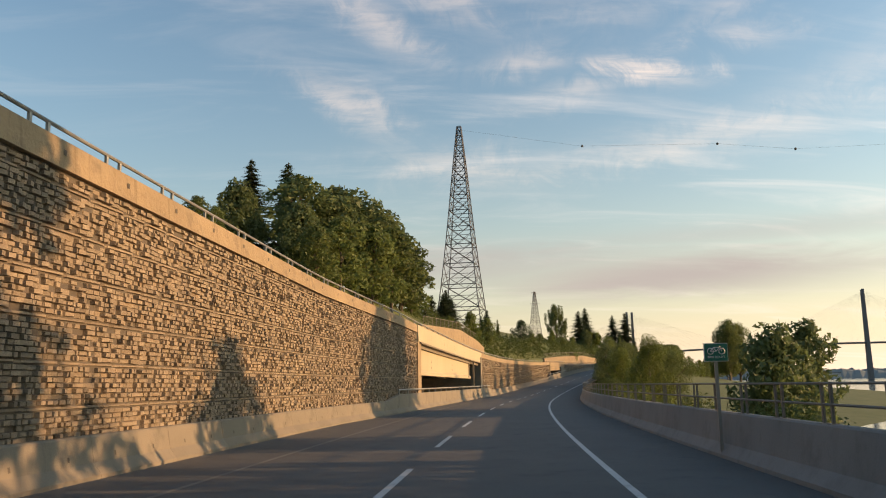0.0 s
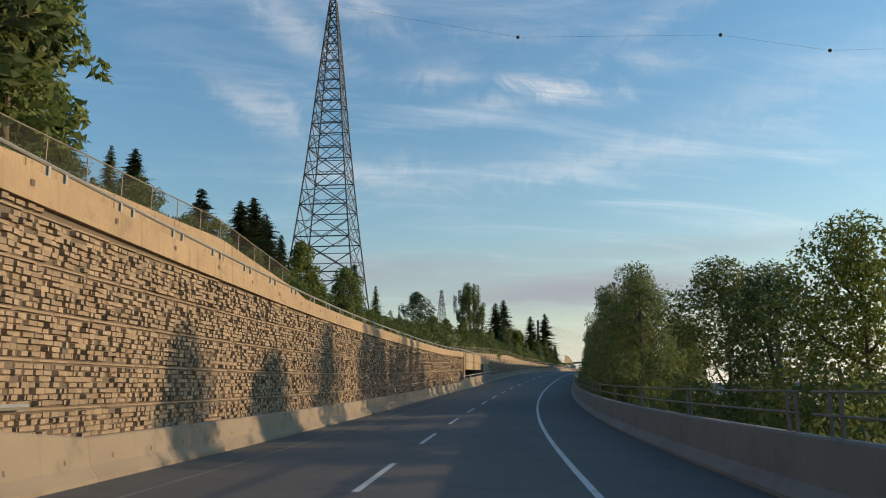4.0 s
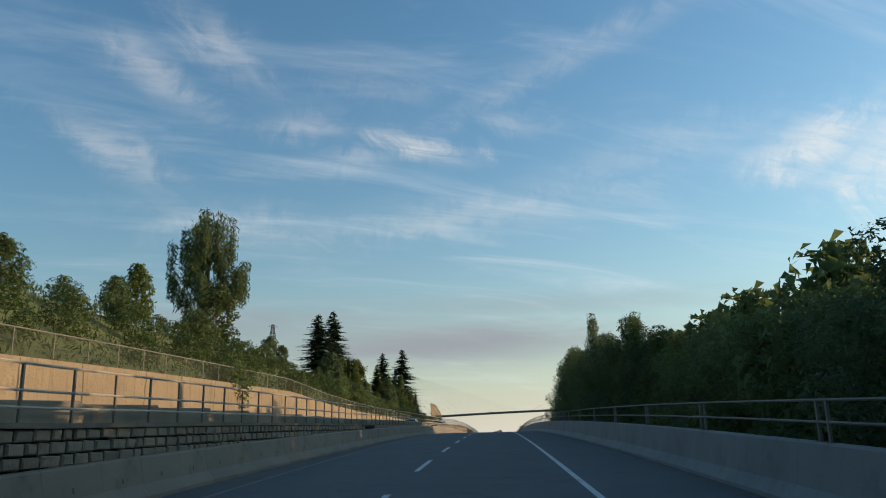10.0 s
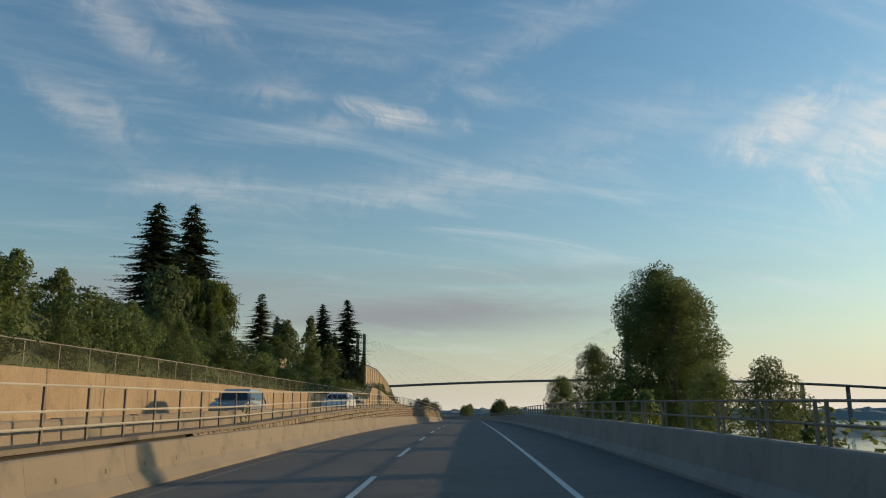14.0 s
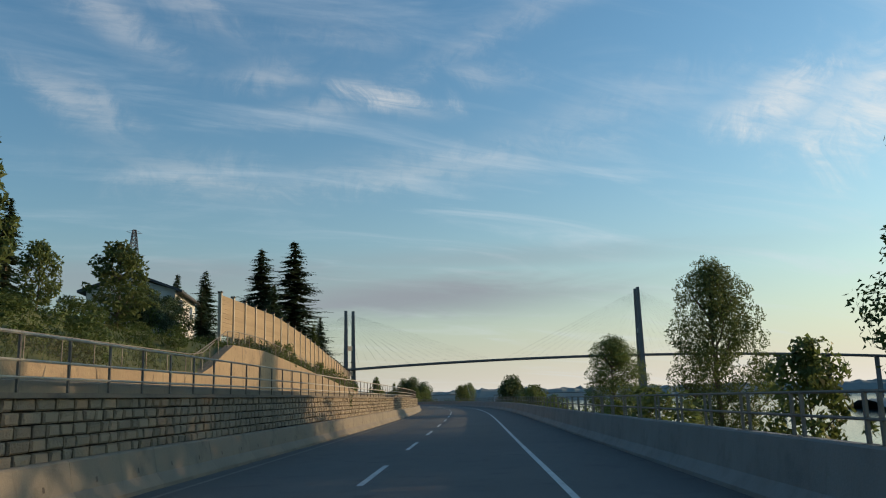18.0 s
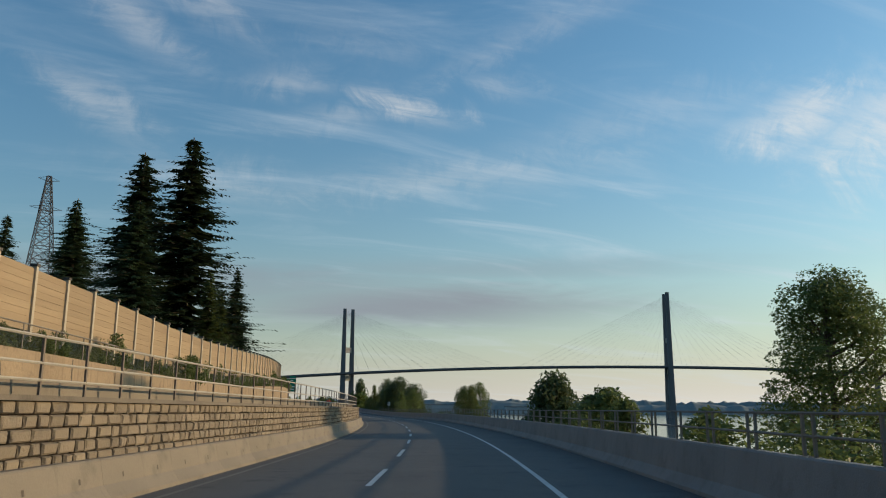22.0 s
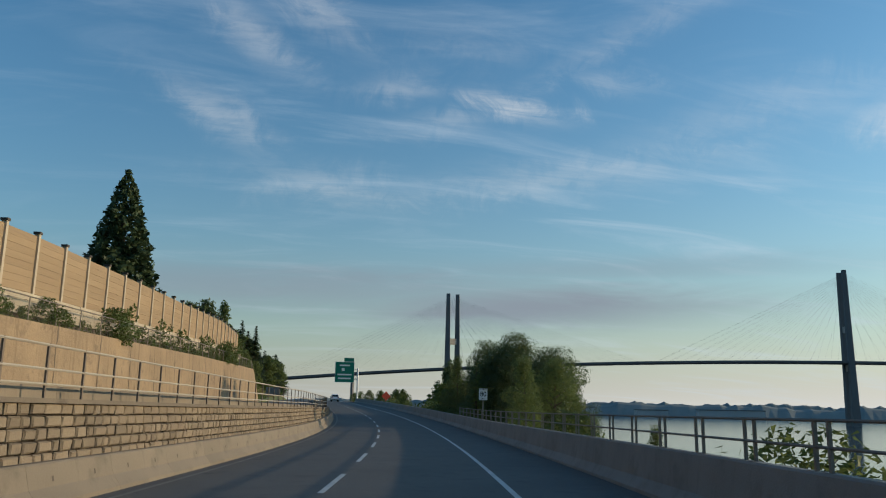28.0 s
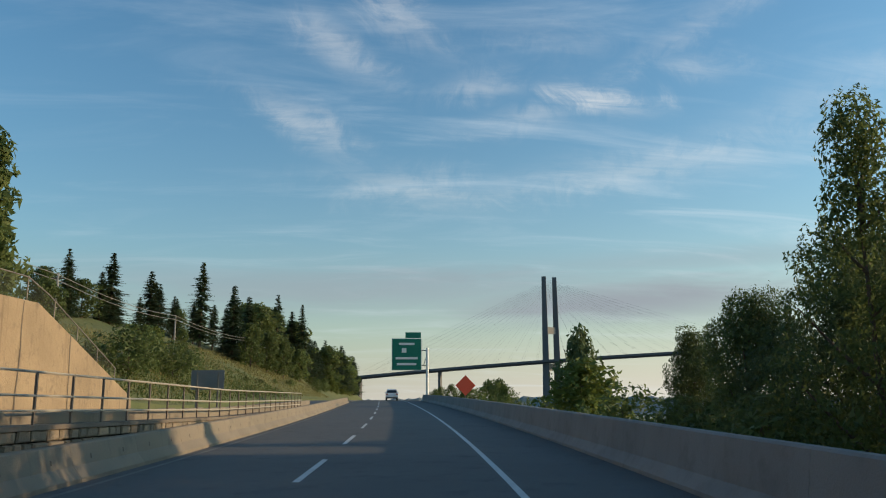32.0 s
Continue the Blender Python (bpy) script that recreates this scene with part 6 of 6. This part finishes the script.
board(4.6, 4.9, SIGN_WHITE, gs, Matrix.Translation((3.4, -0.20, 7.0)) @ fm, "border")
board(4.45, 4.75, SIGN_GREEN, gs, Matrix.Translation((3.4, -0.22, 7.0)) @ fm, "panel")
board(2.4, 0.9, SIGN_GREEN, gs, Matrix.Translation((4.4, -0.20, 9.95)) @ fm, "exit_tab")
for z, w in ((8.6, 2.4), (6.4, 3.4), (5.5, 3.0)):
    board(w, 0.34, SIGN_WHITE, gs, Matrix.Translation((3.4, -0.245, z)) @ fm, "text_bar")
board(0.7, 0.7, SIGN_WHITE, gs, Matrix.Translation((3.0, -0.245, 7.6)) @ fm, "route_shield")

gd = tagged(new("guide_sign"), "small green bicycle route sign on a steel post", "road sign")
gd.matrix_basis = at_road(16.0, 4.05, -0.45)
q = Shape()
q.box(-0.03, 0.03, -0.03, 0.03, 0.1, 2.62)
part("post", q, STEEL, gd)
board(0.46, 0.36, SIGN_WHITE, gd, Matrix.Translation((0, -0.045, 2.48)) @ fm, "border")
board(0.44, 0.34, SIGN_GREEN, gd, Matrix.Translation((0, -0.055, 2.48)) @ fm, "panel")
for x in (-0.11, 0.11):
    q = Shape()
    for k in range(16):
        a0, a1 = k * math.pi / 8, (k + 1) * math.pi / 8
        q.rod((x + 0.058 * math.cos(a0), -0.085, 2.50 + 0.058 * math.sin(a0)), (x + 0.058 * math.cos(a1), -0.085, 2.50 + 0.058 * math.sin(a1)), 0.008, n=4)
    part("wheel_mark", q, SIGN_WHITE, gd)
q = Shape()
for p0, p1 in (((-0.11, 2.50), (-0.05, 2.575)), ((-0.05, 2.575), (0.07, 2.575)), ((-0.05, 2.575), (0.0, 2.50)), ((0.0, 2.50), (0.07, 2.575)), ((0.07, 2.60), (0.11, 2.50)), ((-0.11, 2.50), (0.0, 2.50))):
    q.rod((p0[0], -0.085, p0[1]), (p1[0], -0.085, p1[1]), 0.008, n=4)
part("frame_mark", q, SIGN_WHITE, gd)
lettering("BIKE ROUTE", 0.062, SIGN_WHITE, gd, Matrix.Translation((0, -0.08, 2.385)) @ fm, "lettering")

rs = tagged(new("road_name_sign"), "small pale sign with two lines of worn lettering", "road sign")
rs.matrix_basis = at_road(160.3, 4.2, 0)
q = Shape()
q.box(-0.03, 0.03, -0.03, 0.03, -0.3, 2.18)
part("post", q, STEEL, rs)
board(0.66, 0.26, SIGN_WHITE, rs, Matrix.Translation((0, -0.06, 2.08)) @ fm, "face")
for z, w in ((2.13, 0.34), (2.03, 0.5)):
    board(w, 0.055, SIGN_BLACK, rs, Matrix.Translation((0, -0.08, z)) @ fm, "text_bar")

wp = tagged(new("wall_plate"), "small blank tan plate low on the stone wall", "sign")
wp.matrix_basis = at_road(152.4, face(152.4) + 0.13, 1.1) @ Matrix.Rotation(radians(90), 4, "Z") @ fm
board(0.46, 0.32, POST, wp, Matrix.Identity(4), "plate")

ws = tagged(new("work_sign"), "red-orange diamond work sign on a stand", "road sign")
ws.matrix_basis = at_road(653, 4.8, 0)
q = Shape()
q.box(-0.04, 0.04, -0.04, 0.04, -0.9, 1.6)
part("stand", q, STEEL_DULL, ws)
board(1.08, 1.08, ORANGE, ws, Matrix.Translation((0, -0.06, 1.75)) @ fm @ Matrix.Rotation(radians(45), 4, "Z"), "diamond")

bs = tagged(new("sign_back"), "dark back of a sign facing the oncoming lanes", "road sign")
bs.matrix_basis = at_road(648, -13.2, UPPER(648))
for x in (-0.7, 0.7):
    q = Shape()
    q.box(x - 0.05, x + 0.05, -0.05, 0.05, -0.3, 2.6)
    part("post", q, STEEL_DULL, bs)
board(2.2, 1.3, SIGN_BACK, bs, Matrix.Translation((0, 0, 2.1)) @ fm, "panel")


# ---- cars ----
def car(label, paint, van=0.0):
    """A five-door car, its front towards +y."""
    t = tagged(new("car"), label, "car")
    prof = [(-2.15, 0.32), (-2.22, 0.75), (-2.12, 1.05), (-1.85, 1.50 + van), (-1.55, 1.62 + van), (0.35, 1.60 + van), (0.75, 1.45 + van * 0.7), (1.25, 1.05), (2.05, 0.92), (2.25, 0.72), (2.22, 0.32)]
    b = Shape()
    n = len(prof)
    for sg, inset in ((-1, 1.0), (1, 1.0)):
        for y, z in prof:
            w = 0.90 if z < 1.08 else 0.90 - 0.24 * min(1, (z - 1.08) / 0.5)
            b.v.append((sg * w, y, z))
    b.f = [tuple(range(n)), tuple(range(2 * n - 1, n - 1, -1))] + [(k, (k + 1) % n, n + (k + 1) % n, n + k) for k in range(n)]
    part("body", b, paint, t, smooth=False)
    g = Shape()
    g.add([(-0.74, -2.03, 1.12), (0.74, -2.03, 1.12), (0.64, -1.88, 1.46 + van), (-0.64, -1.88, 1.46 + van)], [(0, 1, 2, 3)])
    part("rear_window", g, GLASS, t, m=Matrix.Translation((0, -0.075, 0.0)))
    g = Shape()
    g.add([(-0.78, 1.20, 1.10), (0.78, 1.20, 1.10), (0.64, 0.78, 1.43 + van * 0.7), (-0.64, 0.78, 1.43 + van * 0.7)], [(0, 1, 2, 3)])
    part("windscreen", g, GLASS, t, m=Matrix.Translation((0, 0.03, 0.03)))
    for sg in (-1, 1):
        g = Shape()
        g.add([(sg * 0.912, -1.75, 1.12), (sg * 0.912, 0.95, 1.12), (sg * 0.72, 0.55, 1.46 + van), (sg * 0.72, -1.6, 1.46 + van)], [(0, 1, 2, 3)])
        part("side_window", g, GLASS, t)
        for y in (-1.35, 1.4):
            w = Shape()
            w.rod((sg * 0.66, y, 0.33), (sg * 0.90, y, 0.33), 0.33, n=16)
            tyre = part("tyre", w, RUBBER, t)
            w = Shape()
            w.rod((sg * 0.895, y, 0.33), (sg * 0.915, y, 0.33), 0.2, n=12)
            part("rim", w, STEEL, tyre)
        w = Shape()
        w.box(sg * 0.72 - 0.14, sg * 0.72 + 0.14, -2.24, -2.15, 0.85, 1.02)
        part("tail_light", w, TAIL, t)
        w = Shape()
        w.box(sg * 0.68 - 0.2, sg * 0.68 + 0.2, 2.12, 2.25, 0.70, 0.84)
        part("headlight", w, LAMP_GLASS, t)
        w = Shape()
        w.box(sg * 0.98 - 0.09, sg * 0.98 + 0.09, 0.75, 0.9, 1.08, 1.2)
        part("mirror", w, paint, t)
    w = Shape()
    w.box(-0.25, 0.25, -2.255, -2.2, 0.58, 0.70)
    part("number_plate", w, SIGN_WHITE, t)
    w = Shape()
    w.box(-0.85, 0.85, -2.26, -2.12, 0.30, 0.50)
    part("bumper", w, RUBBER, t)
    return t


WHITE = plain("white_paint", (0.70, 0.71, 0.72), 0.25)
SILVER = plain("silver_paint", (0.38, 0.40, 0.43), 0.25, 0.5)
BLACK = plain("dark_paint", (0.03, 0.035, 0.05), 0.2)
car("white hatchback driving away in the lane ahead", WHITE, 0.06).matrix_basis = at_road(712, 0, 0)
car("silver estate car with dark windows on the oncoming carriageway", SILVER, 0.08).matrix_basis = at_road(309, -12.2, UPPER(309), 180)
car("dark car on the oncoming carriageway", BLACK).matrix_basis = at_road(352, -12.6, UPPER(352), 180)
car("white car on the oncoming carriageway", WHITE).matrix_basis = at_road(326, -9.6, UPPER(326), 180)


# ---- houses and poles on the hill ----
def house(s, d, base, w, l, h, roof, turn, label):
    t = tagged(new("house"), label, "house")
    t.matrix_basis = at_road(s, d, base, turn)
    b = Shape()
    b.box(-w / 2, w / 2, -l / 2, l / 2, -3, h)
    b.add([(-w / 2, -l / 2, h), (w / 2, -l / 2, h), (0, -l / 2, h + roof - 0.25), (-w / 2, l / 2, h), (w / 2, l / 2, h), (0, l / 2, h + roof - 0.25)], [(0, 1, 2), (5, 4, 3)])
    part("wall", b, SIDING, t)
    r = Shape()
    for sg in (-1, 1):
        r.add([(sg * (w / 2 + 0.6), -l / 2 - 0.5, h - 0.25), (sg * (w / 2 + 0.6), l / 2 + 0.5, h - 0.25), (0, l / 2 + 0.5, h + roof), (0, -l / 2 - 0.5, h + roof),
               (sg * (w / 2 + 0.6), -l / 2 - 0.5, h - 0.05), (sg * (w / 2 + 0.6), l / 2 + 0.5, h - 0.05), (0, l / 2 + 0.5, h + roof + 0.2), (0, -l / 2 - 0.5, h + roof + 0.2)],
              [(0, 1, 2, 3), (4, 7, 6, 5), (0, 4, 5, 1), (1, 5, 6, 2), (0, 3, 7, 4)])
    part("roof", r, ROOFING, t)
    for y in (-l * 0.25, l * 0.25):
        f = Shape()
        f.box(w / 2, w / 2 + 0.06, y - 0.75, y + 0.75, h - 1.9, h - 0.5)
        wn_ = part("window", f, SIGN_WHITE, t)
        g = Shape()
        g.box(w / 2 + 0.05, w / 2 + 0.08, y - 0.65, y + 0.65, h - 1.8, h - 0.6)
        part("pane", g, CAB, wn_)
    f = Shape()
    f.box(-0.8, 0.8, -l / 2 - 0.06, -l / 2, h - 1.9, h - 0.5)
    wn_ = part("window", f, SIGN_WHITE, t)
    g = Shape()
    g.box(-0.7, 0.7, -l / 2 - 0.08, -l / 2 - 0.05, h - 1.8, h - 0.6)
    part("pane", g, CAB, wn_)
    return t


house(408.5, -28.6, 7.4, 7, 10, 3.5, 1.3, 10, "white two-storey house with a dark roof")
house(306, -31.5, 7.0, 6, 7, 2.0, 1.2, 5, "small tan house roof among the bushes")

fe = tagged(new("board_fence"), "pale wooden board fence at the edge of a hillside garden", "fence")
for i in range(10):
    s = 354.0 + 1.6 * i
    q = Shape()
    q.box(-0.05, 0.05, -0.05, 0.05, -0.6, 1.35)
    part("post", q, POST, fe, m=at_road(s, -24.0, 7.0))
    if i < 9:
        for k in range(8):
            q = Shape()
            q.box(0.05, 0.075, -0.092, 0.092, -0.4, 1.25)
            part("board", q, POST, fe, m=at_road(s + 0.2 * k + 0.1, -24.0, 7.0))

pl = tagged(new("power_line"), "high power line with round dark marker balls", "power line")
head = PY.matrix_basis @ Vector((0, 0, 61.0))
balls = [Vector((43.2, 219.2, 68.1)), Vector((78.0, 206.1, 64.3)), Vector((99.9, 206.9, 62.8))]
w = Shape()
w.tube([head] + balls + [Vector((160, 190, 60.5)), Vector((300, 165, 59)), Vector((480, 130, 64)), Vector((700, 90, 80))], [0.018] * 8, 4)
part("wire", w, RUST, pl)
for p in balls:
    q = Shape()
    for k in range(6):
        a0, a1 = math.pi * k / 6 - math.pi / 2, math.pi * (k + 1) / 6 - math.pi / 2
        q.rod(p + Vector((0, 0, 0.36 * math.sin(a0))), p + Vector((0, 0, 0.36 * math.sin(a1))), max(0.02, 0.36 * math.cos(a0)), max(0.02, 0.36 * math.cos(a1)), 10)
    part("marker_ball", q, RUST, pl)


def pole(s, d, top, label="thin weathered utility pole on the bank"):
    t = tagged(new("utility_pole"), label, "pole", "poles on the hill")
    t.matrix_basis = at_road(s, d, land(s, d))
    height = top - land(s, d)
    q = Shape()
    q.rod((0, 0, -1), (0, 0, height), 0.13, 0.09, 8)
    part("shaft", q, SIGN_BACK, t)
    q = Shape()
    q.box(-0.5, 0.5, -0.05, 0.05, height - 0.45, height - 0.33)
    part("crossarm", q, BARK, t)


POLES = [(655, -26.5, 10.4), (690, -26.5, 10.5), (744, -27.5, 11.8), (800, -26, 12.8)]
for s, d, h in POLES:
    pole(s, d, h)
tw = tagged(new("overhead_wire"), "slack pale overhead wires between poles", "wire")
for z in (0.0, -0.45):
    w = Shape()
    pts = []
    ends = [(612, -27.5, 12.5)] + POLES
    for (s0, d0, h0), (s1, d1, h1) in zip(ends[:-1], ends[1:]):
        a, b = rp(s0, d0, h0 - 0.1 + z), rp(s1, d1, h1 - 0.1 + z)
        for k in range(6):
            f = k / 6
            pts.append(a.lerp(b, f) - Vector((0, 0, 4 * 0.5 * f * (1 - f))))
    w.tube(pts, [0.03] * len(pts), 4)
    part("wire", w, STEEL, tw)

# ---- pieces of the walls ----
for me, m in stone_bits:
    part("stone", me, STONE, WALL_STONE, m=m)
for me, m in block_bits:
    part("block", me, BLOCK, WALL_BLOCK, m=m)
